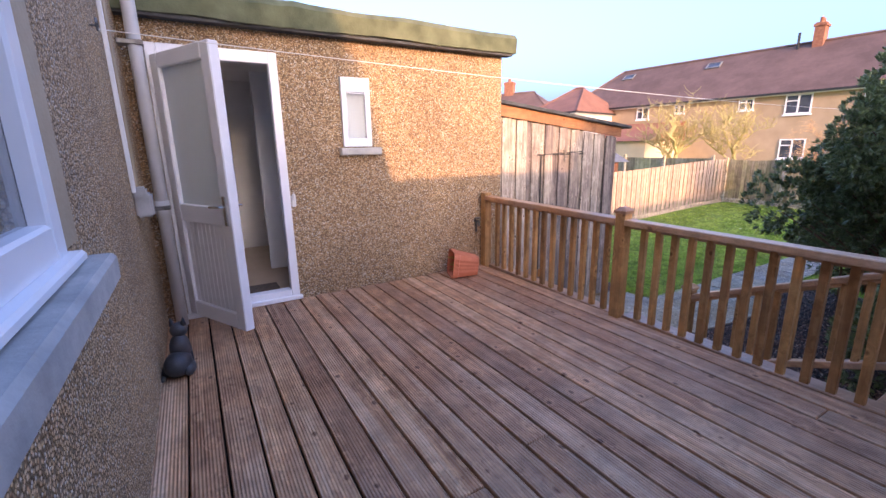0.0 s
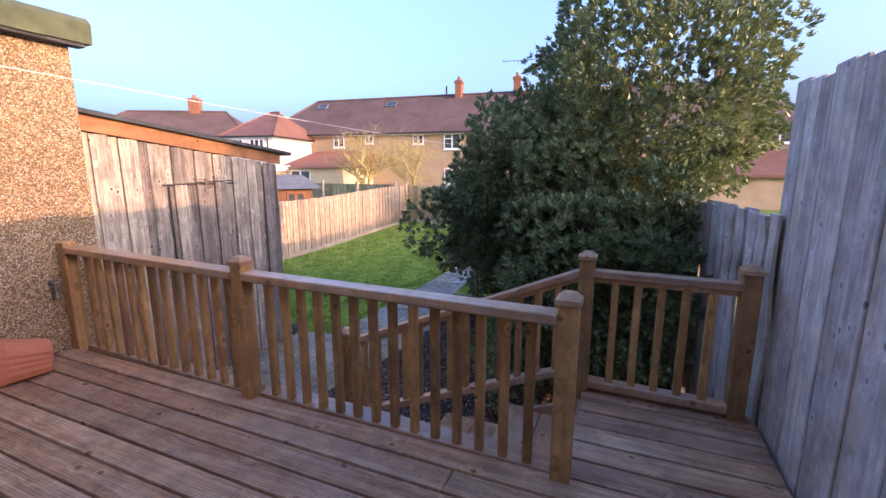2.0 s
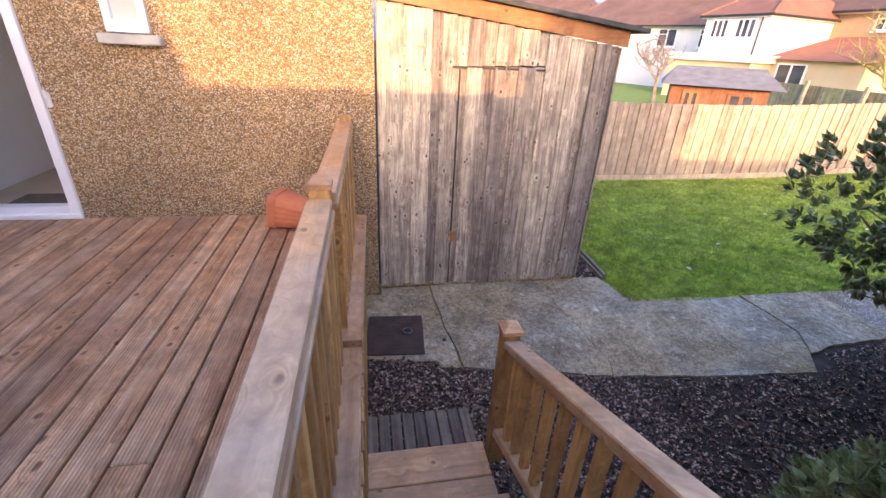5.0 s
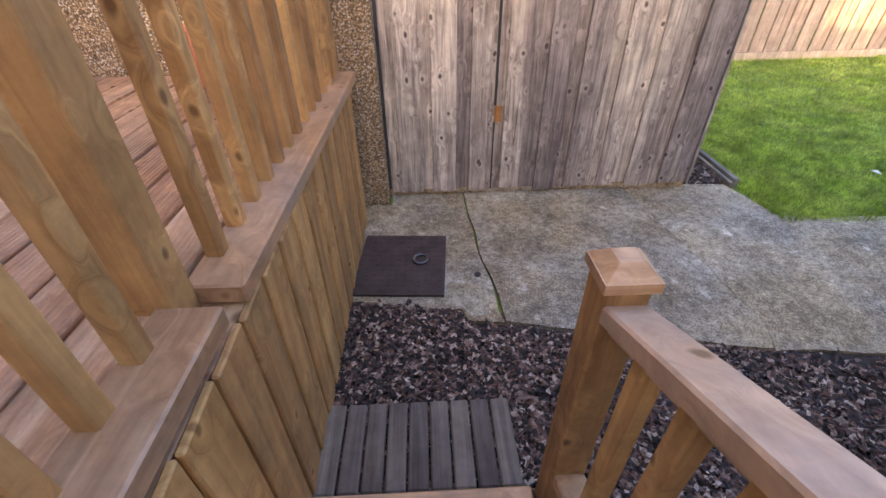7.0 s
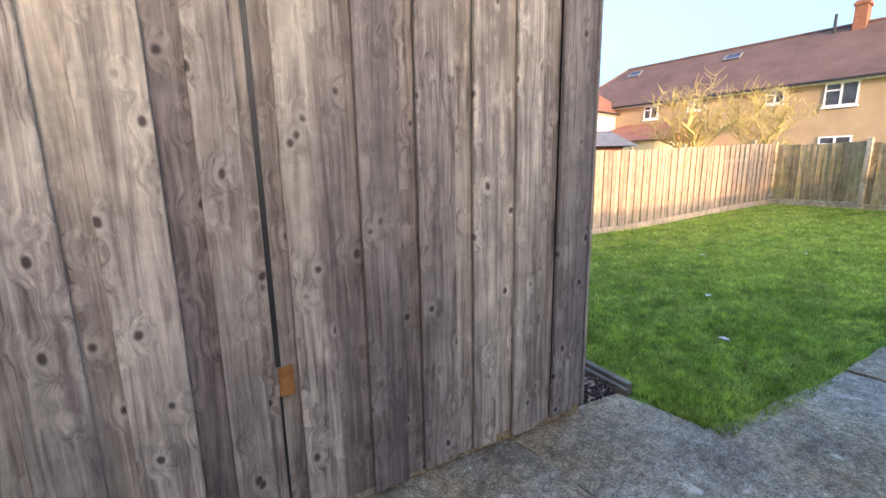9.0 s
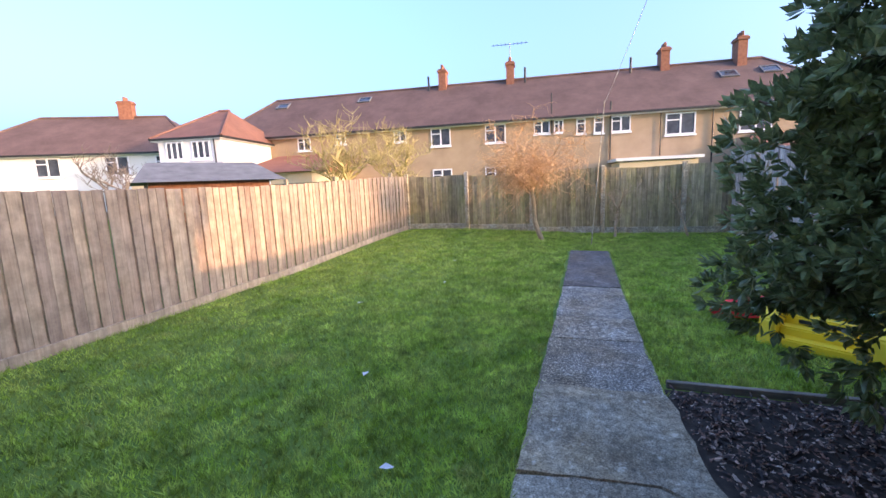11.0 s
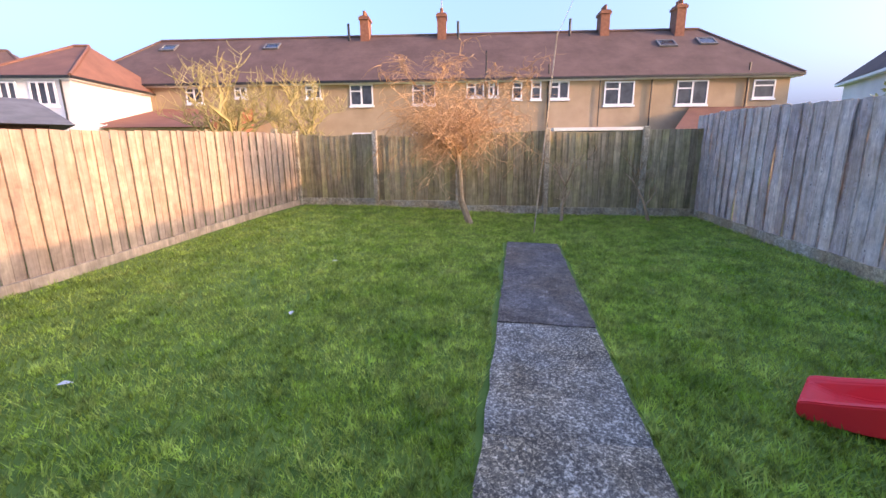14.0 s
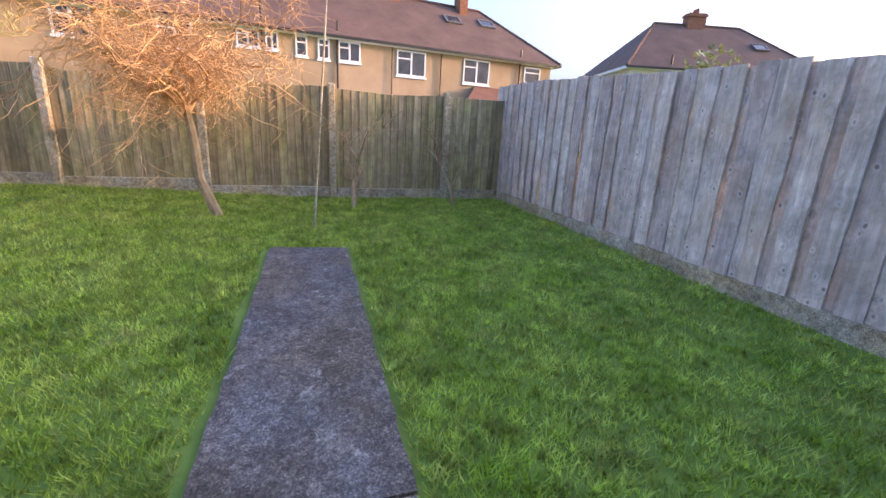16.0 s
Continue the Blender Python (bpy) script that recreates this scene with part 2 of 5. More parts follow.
M_MAT = wood("tile_wood", (0.10, 0.075, 0.055), (0.25, 0.2, 0.16), "y", 0.9, False, None, 0, 0.85)
M_DASH = pebbledash("pebbledash")
M_RENDER = plain("render_band", (0.36, 0.27, 0.17), (0.47, 0.37, 0.25), 3, 0.9, 0, 0.5, 60)
M_SILL = plain("grey_sill", (0.30, 0.30, 0.29), (0.50, 0.49, 0.46), 7, 0.85, 0, 0.5, 50)
M_UPVC = plain("white_upvc", (0.76, 0.77, 0.80), (0.82, 0.83, 0.85), 2, 0.28, 0, 0.0)
M_WHITE = plain("white_paint", (0.74, 0.73, 0.70), (0.82, 0.81, 0.79), 2, 0.6, 0, 0.1)
M_PIPE = plain("grey_pipe", (0.50, 0.51, 0.53), (0.60, 0.61, 0.63), 4, 0.4, 0, 0.05)
M_GREEN = plain("mossy_felt", (0.07, 0.085, 0.045), (0.16, 0.175, 0.10), 5, 0.9, 0, 0.8, 70)
M_GREYFELT = plain("grey_felt", (0.12, 0.12, 0.12), (0.19, 0.19, 0.19), 5, 0.9, 0, 0.4, 60)
M_FELT = plain("roof_felt", (0.03, 0.033, 0.035), (0.075, 0.08, 0.085), 8, 0.85, 0, 0.5, 120)
M_CONC = concrete("garden_concrete", (0.235, 0.19, 0.13), (0.50, 0.43, 0.315), (0.60, 0.53, 0.41), 0.5)
M_CONC_AGG = concrete("aggregate_concrete", (0.10, 0.088, 0.074), (0.23, 0.205, 0.172), (0.66, 0.60, 0.49), 0.95)
M_CONC_DARK = concrete("dark_concrete", (0.10, 0.084, 0.077), (0.18, 0.155, 0.14), (0.40, 0.36, 0.31), 0.55)
M_MORTAR = concrete("pale_mortar", (0.42, 0.38, 0.28), (0.55, 0.50, 0.39), (0.6, 0.55, 0.44), 0.4)
M_POST = concrete("post_concrete", (0.46, 0.42, 0.33), (0.64, 0.59, 0.48), (0.5, 0.48, 0.35), 0.4)
M_SOIL_AND_UNDERDECK = plain("dark_soil_and_underdeck", (0.025, 0.017, 0.012), (0.07, 0.05, 0.038), 14, 0.95, 0, 1.0, 60)
M_CHIP = chips("bark_chip")
M_TURF = plain("turf", (0.09, 0.165, 0.02), (0.19, 0.275, 0.045), 3.2, 0.95, 0, 1.0, 45)
M_BLADE = leaf_mat("grass_blade", (0.205, 0.34, 0.03), (0.48, 0.575, 0.12), 2.4, 0.5, 0.35, (0.56, 0.49, 0.19))
M_LEAF = leaf_mat("evergreen_leaf", (0.09, 0.135, 0.055), (0.26, 0.31, 0.13), 0.9, 0.32, 0.22)
M_BARK = plain("bark", (0.10, 0.06, 0.035), (0.24, 0.15, 0.09), 18, 0.9, 0, 0.8, 40)
M_WILLOW = plain("willow_bark", (0.26, 0.18, 0.10), (0.44, 0.33, 0.20), 14, 0.9, 0, 0.7, 40)
M_TWIG = plain("orange_twig", (0.48, 0.27, 0.12), (0.66, 0.42, 0.21), 6, 0.8, 0, 0.0)
M_YTWIG = plain("yellow_twig", (0.30, 0.24, 0.09), (0.46, 0.38, 0.16), 3, 0.85, 0, 0.0)
M_GTWIG = plain("grey_twig", (0.13, 0.10, 0.08), (0.25, 0.2, 0.16), 6, 0.85, 0, 0.0)
M_TERRA = plain("terracotta_plastic", (0.55, 0.16, 0.08), (0.68, 0.23, 0.12), 5, 0.55, 0, 0.1)
M_DARK = plain("dark_grey_stone", (0.022, 0.022, 0.026), (0.06, 0.06, 0.065), 12, 0.5, 0, 0.5, 80)
M_IRON = plain("rusty_iron", (0.05, 0.032, 0.028), (0.10, 0.068, 0.058), 9, 0.75, 0.2, 0.8, 80)
M_HINGE = plain("rust", (0.30, 0.12, 0.03), (0.42, 0.19, 0.06), 30, 0.7, 0.2, 0.3)
M_METAL = plain("dull_metal", (0.10, 0.10, 0.10), (0.25, 0.25, 0.25), 20, 0.4, 0.9, 0.0)
M_CHROME = plain("chrome", (0.55, 0.55, 0.55), (0.65, 0.65, 0.65), 5, 0.2, 1.0, 0.0)
M_RED = plain("red_plastic", (0.88, 0.025, 0.03), (0.95, 0.04, 0.045), 2, 0.5, 0, 0.05)
M_YELLOW = plain("yellow_plastic", (0.93, 0.60, 0.015), (0.98, 0.68, 0.03), 2, 0.5, 0, 0.05)
M_TEAL = plain("green_plastic", (0.09, 0.32, 0.20), (0.14, 0.40, 0.26), 2, 0.4, 0, 0.05)
M_ROOF = roof_tiles("brown_roof_tiles", (0.095, 0.055, 0.042), (0.17, 0.10, 0.078))
M_ROOF_RED = roof_tiles("red_roof_tiles", (0.25, 0.085, 0.045), (0.36, 0.14, 0.075))
M_ROOF_MID = roof_tiles("rust_roof_tiles", (0.16, 0.07, 0.048), (0.25, 0.115, 0.075))
M_TAN = plain("tan_pebbledash", (0.34, 0.245, 0.155), (0.43, 0.32, 0.21), 1.2, 0.9, 0, 0.6, 30)
M_PALE = plain("pale_render", (0.62, 0.60, 0.58), (0.74, 0.72, 0.70), 0.7, 0.8, 0, 0.2, 20)
M_CREAM = plain("cream_render", (0.58, 0.46, 0.29), (0.68, 0.55, 0.36), 0.7, 0.8, 0, 0.2, 20)
M_BRICK = plain("chimney_brick", (0.22, 0.085, 0.05), (0.34, 0.15, 0.085), 6, 0.9, 0, 0.6, 14)
M_PANE = plain("dark_pane", (0.03, 0.035, 0.045), (0.09, 0.10, 0.12), 1.5, 0.08, 0, 0.0)
M_GLASS = glass_mat("clear_glass", (0.95, 0.97, 0.97), 0.02)
M_FROST = glass_mat("obscure_glass", (0.85, 0.9, 0.88), 0.45)
M_FLOOR_IN = plain("beige_floor", (0.42, 0.32, 0.22), (0.5, 0.39, 0.28), 3, 0.5, 0, 0.1)
M_MATT = plain("brown_mat", (0.10, 0.075, 0.06), (0.16, 0.125, 0.10), 30, 0.95, 0, 0.8, 200)
M_SHEDBROWN = wood("brown_shed_wood", (0.24, 0.10, 0.055), (0.38, 0.18, 0.10), "z", 0.8, False)
M_BLACK = plain("black_plastic", (0.012, 0.012, 0.013), (0.03, 0.03, 0.03), 8, 0.5, 0, 0.0)


# ---- mesh tools ----
def box(bm, a, b, m=None):
    ret = bmesh.ops.create_cube(bm, size=1.0)
    c = [(p + q) / 2 for p, q in zip(a, b)]
    s = [abs(q - p) for p, q in zip(a, b)]
    t = Matrix.Translation(c) @ Matrix.Diagonal((*s, 1))
    bmesh.ops.transform(bm, matrix=(m @ t) if m else t, verts=ret["verts"])
    return ret["verts"]


def rod(bm, a, b, r0, r1=None, seg=8):
    a, b = Vector(a), Vector(b)
    d = b - a
    ret = bmesh.ops.create_cone(bm, cap_ends=True, segments=seg, radius1=r0, radius2=r0 if r1 is None else r1, depth=d.length)
    m = Matrix.Translation((a + b) / 2) @ d.to_track_quat("Z", "Y").to_matrix().to_4x4()
    bmesh.ops.transform(bm, matrix=m, verts=ret["verts"])


def ball(bm, c, r, seg=12):
    ret = bmesh.ops.create_uvsphere(bm, u_segments=seg, v_segments=seg // 2 + 2, radius=1.0)
    bmesh.ops.transform(bm, matrix=Matrix.Translation(c) @ Matrix.Diagonal((*r, 1)), verts=ret["verts"])


def prism(bm, pts, z0, z1):
    lo = [bm.verts.new((x, y, z0)) for x, y in pts]
    hi = [bm.verts.new((x, y, z1)) for x, y in pts]
    bm.faces.new(hi)
    bm.faces.new(lo[::-1])
    for i in range(len(pts)):
        j = (i + 1) % len(pts)
        bm.faces.new((lo[i], lo[j], hi[j], hi[i]))


def finish(bm, name, mat, bevel=0.0, smooth=False, seg=1):
    if bevel:
        bmesh.ops.bevel(bm, geom=bm.edges[:], offset=bevel, segments=seg, affect="EDGES", clamp_overlap=True)
    bmesh.ops.recalc_face_normals(bm, faces=bm.faces[:])
    me = bpy.data.meshes.new(name)
    bm.to_mesh(me)
    bm.free()
    me.materials.append(mat)
    if smooth:
        me.polygons.foreach_set("use_smooth", [True] * len(me.polygons))
    return me


def thing(name, loc, label, category, group="", kind=""):
    ob = new(name)
    ob.location = loc
    ob.empty_display_size = 0.1
    return tagged(ob, label, category, group, kind)


def part(par, name, me, m=None, label="", kind=""):
    """A part at the world pose m under a thing."""
    ob = new(name, me)
    ob.parent = par
    ob.matrix_parent_inverse = par.matrix_basis.inverted() if par.parent is None else (par.parent.matrix_basis @ par.parent.matrix_basis.inverted() @ par.matrix_basis).inverted()
    ob.matrix_basis = m if m else Matrix()
    return tagged(ob, label, "", "", kind)


def boxes(name, mat, *ab, bevel=0.0, m=None):
    bm = bmesh.new()
    for a, b in ab:
        box(bm, a, b, m)
    return finish(bm, name, mat, bevel)


def soup(name, verts, faces, mat):
    me = bpy.data.meshes.new(name)
    me.from_pydata(verts, [], faces)
    me.materials.append(mat)
    me.update()
    return me


def shift(me, loc):
    me.transform(Matrix.Translation(-Vector(loc)))
    return me


def solo(name, me, loc, label, category, group="", kind=""):
    """A one-mesh thing whose mesh is in world metres, with its origin moved to its base."""
    ob = new(name, shift(me, loc))
    ob.location = loc
    return tagged(ob, label, category, group, kind)


def smoothstep(v):
    v = min(1.0, max(0.0, v))
    return v * v * (3 - 2 * v)


def lawn_z(x, y):
    return G + 0.15 * smoothstep((x - 9.5) / 6) * smoothstep((y - 2.6) / 4) * (1 - smoothstep((x - 22) / 8))


def frange(a, b, step):
    n = max(1, int(round((b - a) / step)))
    return [a + (b - a) * i / n for i in range(n + 1)]


# ---- ground ----
def ground():
    xs = [-400, -60, -10] + frange(0, 26, 0.8)[0:] + [40, 80, 500]
    ys = [-400, -60, -12] + frange(-4, 20, 0.8) + [40, 80, 500]
    verts = [(x, y, (lawn_z(x, y) + 0.012 * noise.noise((x * 0.9, y * 0.9, 0)) if 5.3 < x < 30 and y > -4 else G) - 0.012) for y in ys for x in xs]
    n = len(xs)
    faces = [(j * n + i, j * n + i + 1, (j + 1) * n + i + 1, (j + 1) * n + i) for j in range(len(ys) - 1) for i in range(n - 1)]
    me = soup("ground", verts, faces, M_TURF)
    me.polygons.foreach_set("use_smooth", [True] * len(me.polygons))
    tagged(new("ground", me), "green lawn turf reaching away past the fences", "lawn", kind="structure")


ground()


def on_paving(x, y):
    if x < 5.2 and y < 4.7:
        return True
    if 2.55 + 0.095 * smoothstep((x - 6) / 2) < y < 3.40 + 0.015 * math.sin(x * 5) and x < 12.95:
        return True
    return x < 7.56 and y < 2.62


def grass():
    rng = np.random.default_rng(3)
    verts, faces = [], []
    count = 230000
    xs = 5.15 + 10.6 * rng.random(count * 2) ** 1.25
    ys = np.where(rng.random(count * 2) < 0.6, 3.0 + rng.normal(0, 1.5, count * 2), -0.1 + 7.8 * rng.random(count * 2))
    made = 0
    for x, y in zip(xs, ys):
        if made >= count:
            break
        if not (-0.05 < y < 7.66) or on_paving(x, y):
            continue
        clump = 0.6 + 0.7 * (0.5 + 0.5 * noise.noise((x * 2.3, y * 2.3, 5)))
        h = (0.024 + 0.04 * rng.random()) * clump
        w = 0.003 + 0.003 * rng.random()
        a = rng.random() * 6.2832
        lean = h * (0.2 + 0.9 * rng.random())
        b = rng.random() * 6.2832
        z = lawn_z(x, y) - 0.012
        i = len(verts)
        verts += [(x - w * math.cos(a), y - w * math.sin(a), z), (x + w * math.cos(a), y + w * math.sin(a), z), (x + lean * math.cos(b), y + lean * math.sin(b), z + h)]
        faces.append((i, i + 1, i + 2))
        made += 1
    for k in range(3600):
        cx, cy = 5.2 + 10.4 * rng.random() ** 1.2, -0.1 + 7.75 * rng.random()
        if on_paving(cx, cy) or on_paving(cx, cy - 0.05):
            continue
        size = 0.4 + 0.5 * rng.random()
        for q in range(int(14 + 16 * rng.random())):
            b, r = rng.random() * 6.2832, abs(rng.normal(0, 0.035)) * size
            x, y = cx + r * math.cos(b), cy + r * math.sin(b)
            h, w = (0.035 + 0.045 * rng.random()) * size, 0.003 + 0.0025 * rng.random()
            lean = h * (0.3 + 0.9 * rng.random())
            z = lawn_z(x, y) - 0.012
            i = len(verts)
            verts += [(x + w * math.sin(b), y - w * math.cos(b), z), (x - w * math.sin(b), y + w * math.cos(b), z), (x + lean * math.cos(b), y + lean * math.sin(b), z + h)]
            faces.append((i, i + 1, i + 2))
    tagged(new("grass", soup("grass", verts, faces, M_BLADE)), "short uneven green lawn grass", "grass", kind="stuff")


grass()


# ---- paving ----
def wobble(pts, amp, step, seed):
    out = []
    for i, p in enumerate(pts):
        q = pts[(i + 1) % len(pts)]
        n = max(1, int(math.dist(p, q) / step))
        for k in range(n):
            f = k / n
            x, y = p[0] + (q[0] - p[0]) * f, p[1] + (q[1] - p[1]) * f
            out.append((x + amp * noise.noise((x * 6, y * 6, seed)), y + amp * noise.noise((x * 6, y * 6, seed + 9))))
    return out


paving = tagged(thing("pavement", (2.55, 2.6, G), "weathered cracked concrete garden path between lawn and bark bed", "path", kind="structure"))
SLABS = [
    ([(2.53, 2.87), (3.14, 2.76), (3.17, 2.69), (3.34, 2.67), (3.27, 3.3), (3.24, 3.97), (2.76, 3.99), (2.76, 3.78), (2.53, 3.78)], M_CONC, 0.0),
    ([(3.35, 2.67), (4.46, 2.45), (4.53, 2.62), (4.37, 3.97), (3.25, 3.97), (3.28, 3.3)], M_CONC, 0.004),
    ([(4.47, 2.45), (5.2, 2.37), (6.17, 2.29), (6.32, 2.5), (6.5, 2.78), (6.45, 3.41), (5.9, 3.44), (5.45, 3.46), (5.2, 3.5), (5.12, 3.93), (4.38, 3.97), (4.54, 2.62)], M_CONC, -0.004),
    ([(6.33, 2.5), (6.6, 2.56), (7.38, 2.62), (7.36, 3.4), (6.46, 3.41), (6.51, 2.78)], M_CONC, 0.006),
    ([(7.39, 2.63), (8.26, 2.65), (8.24, 3.39), (7.37, 3.4)], M_CONC_AGG, 0.0),
    ([(8.27, 2.65), (8.86, 2.66), (8.85, 3.37), (8.25, 3.38)], M_CONC_AGG, 0.003),
    ([(8.87, 2.66), (10.11, 2.68), (10.12, 3.36), (8.86, 3.37)], M_CONC_AGG, -0.003),
    ([(10.125, 2.68), (12.9, 2.69), (13.0, 3.35), (10.135, 3.36)], M_CONC_DARK, 0.002),
]
for i, (pts, mat, dz) in enumerate(SLABS):
    bm = bmesh.new()
    prism(bm, wobble(pts, 0.022 if i < 4 else 0.014, 0.09, i * 0.37), G - 0.1, G + 0.012 + dz)
    part(paving, "slab", finish(bm, "slab", mat))


def bark():
    edge = [(2.4, -0.9), (7.5, -0.7), (7.5, 2.62), (6.3, 2.6), (4.4, 2.6), (3.3, 2.75), (2.75, 2.9), (2.75, 3.79), (2.4, 3.79)]
    bm = bmesh.new()
    prism(bm, edge, G - 0.1, G - 0.008)
    prism(bm, [(4.86, 3.97), (5.17, 3.93), (5.2, 4.7), (4.86, 4.7)], G - 0.1, G - 0.006)
    tagged(new("soil", finish(bm, "soil", M_SOIL_AND_UNDERDECK)), "dark damp soil under the bark bed", "soil", kind="structure")
    rng = random.Random(11)
    verts, faces = [], []
    for k in range(36000):
        x, y = ((rng.uniform(2.58, 7.48), rng.uniform(-0.7, 2.8)) if k < 26000 else (rng.uniform(2.58, 4.6), rng.uniform(1.6, 2.85))) if k > 400 else (rng.uniform(4.88, 5.17), rng.uniform(3.95, 4.6))
        if k > 400 and y > float(np.interp(x, (2.5, 3.1, 3.2, 4.5, 5.4, 6.2, 6.5, 7.5), (2.86, 2.77, 2.66, 2.42, 2.31, 2.27, 2.5, 2.6))) or (k > 6500 and rng.random() < 0.4 and x > 6.2):
            continue
        le, wi, th = rng.uniform(0.010, 0.045), rng.uniform(0.004, 0.012), rng.uniform(0.003, 0.009)
        m = Matrix.Translation((x, y, G - 0.004 + rng.random() * 0.025)) @ Euler((rng.uniform(-0.5, 0.5), rng.uniform(-0.5, 0.5), rng.random() * 6.3)).to_matrix().to_4x4()
        i = len(verts)
        for p in ((-le, -wi, 0), (le, -wi * 0.6, 0), (le * 0.9, wi, 0), (-le * 0.8, wi * 0.7, 0), (-le * 0.6, 0, th), (le * 0.6, 0, th)):
            verts.append(tuple(m @ Vector(p)))
        faces += [(i, i + 1, i + 5, i + 4), (i + 1, i + 2, i + 5), (i + 2, i + 3, i + 4, i + 5), (i + 3, i, i + 4)]
    tagged(new("bark_chips", soup("bark_chips", verts, faces, M_CHIP)), "dark brown bark chippings strewn over the bed", "bark chips", kind="stuff")


bark()

bm = bmesh.new()
box(bm, (7.52, -0.5, G - 0.1), (7.56, 2.6, G + 0.035))
solo("lawn_edging", finish(bm, "lawn_edging", M_EDGE, 0.004), (7.54, 1.0, G), "thin weathered timber edging between bark bed and lawn", "edging", "timber edgings")
bm = bmesh.new()
box(bm, (-0.02, -0.42, -0.05), (0.02, 0.4, 0.06), pose(5.2, 4.32, G, 0, 0, -2))
box(bm, (-0.05, -0.43, -0.05), (-0.025, 0.3, 0.04), pose(5.2, 4.32, G, 0, 0, -2))
solo("lawn_edging", finish(bm, "lawn_edging", M_EDGE, 0.005), (5.2, 4.3, G), "short weathered timber edging beside the wooden shed", "edging", "timber edgings")


# ---- manhole cover, stepping tile ----
def manhole():
    t = thing("manhole_cover", (2.86, 3.13, G), "square rusty brown iron manhole cover set in concrete", "manhole cover")
    m = pose(2.85, 3.13, G + 0.014, 0, 0, -4)
    bm = bmesh.new()
    box(bm, (-0.235, -0.26, 0), (0.235, 0.26, 0.012), m)
    for i in range(12):
        for j in range(12):
            x, y = -0.21 + i * 0.0385, -0.23 + j * 0.042
            d = (0.012, 0.004) if (i + j) % 2 else (0.004, 0.013)
            box(bm, (x - d[0], y - d[1], 0.012), (x + d[0], y + d[1], 0.0145), m)
    part(t, "plate", finish(bm, "plate", M_IRON))
    bm = bmesh.new()
    for k in range(10):
        a, b = k * 0.628, (k + 1) * 0.628
        rod(bm, m @ Vector((0.1 + 0.04 * math.cos(a), 0.02 + 0.04 * math.sin(a), 0.022)), m @ Vector((0.1 + 0.04 * math.cos(b), 0.02 + 0.04 * math.sin(b), 0.022)), 0.007, None, 6)
    part(t, "ring", finish(bm, "ring", M_METAL))


manhole()
bm = bmesh.new()
prism(bm, wobble([(3.06, 2.79), (3.16, 2.77), (3.2, 2.7), (3.28, 2.72), (3.27, 2.92), (3.1, 2.94)], 0.03, 0.05, 3.3), G + 0.0, G + 0.017)
solo("mortar_patch", finish(bm, "mortar_patch", M_MORTAR), (3.17, 2.84, G), "pale mortar repair beside the manhole cover", "mortar")
bm = bmesh.new()
rod(bm, (3.25, 3.02, G + 0.005), (3.25, 3.02, G + 0.0175), 0.018, None, 10)
solo("drain_hole", finish(bm, "drain_hole", M_BLACK), (3.25, 3.02, G), "small dark hole in the concrete slab", "hole")


def slat_tile():
    t = thing("stepping_tile", (2.93, 2.09, G), "ridged grey timber slat tile lying on the bark", "stepping tile")
    me = boxes("slat", M_MAT, ((-0.034, -0.16, 0.0), (0.034, 0.16, 0.03)), bevel=0.006)
    for i in range(9):
        part(t, "slat", me, pose(2.64 + i * 0.075, 2.09, G + 0.018))


slat_tile()

# ---- extension with the back door ----
EY = 3.8


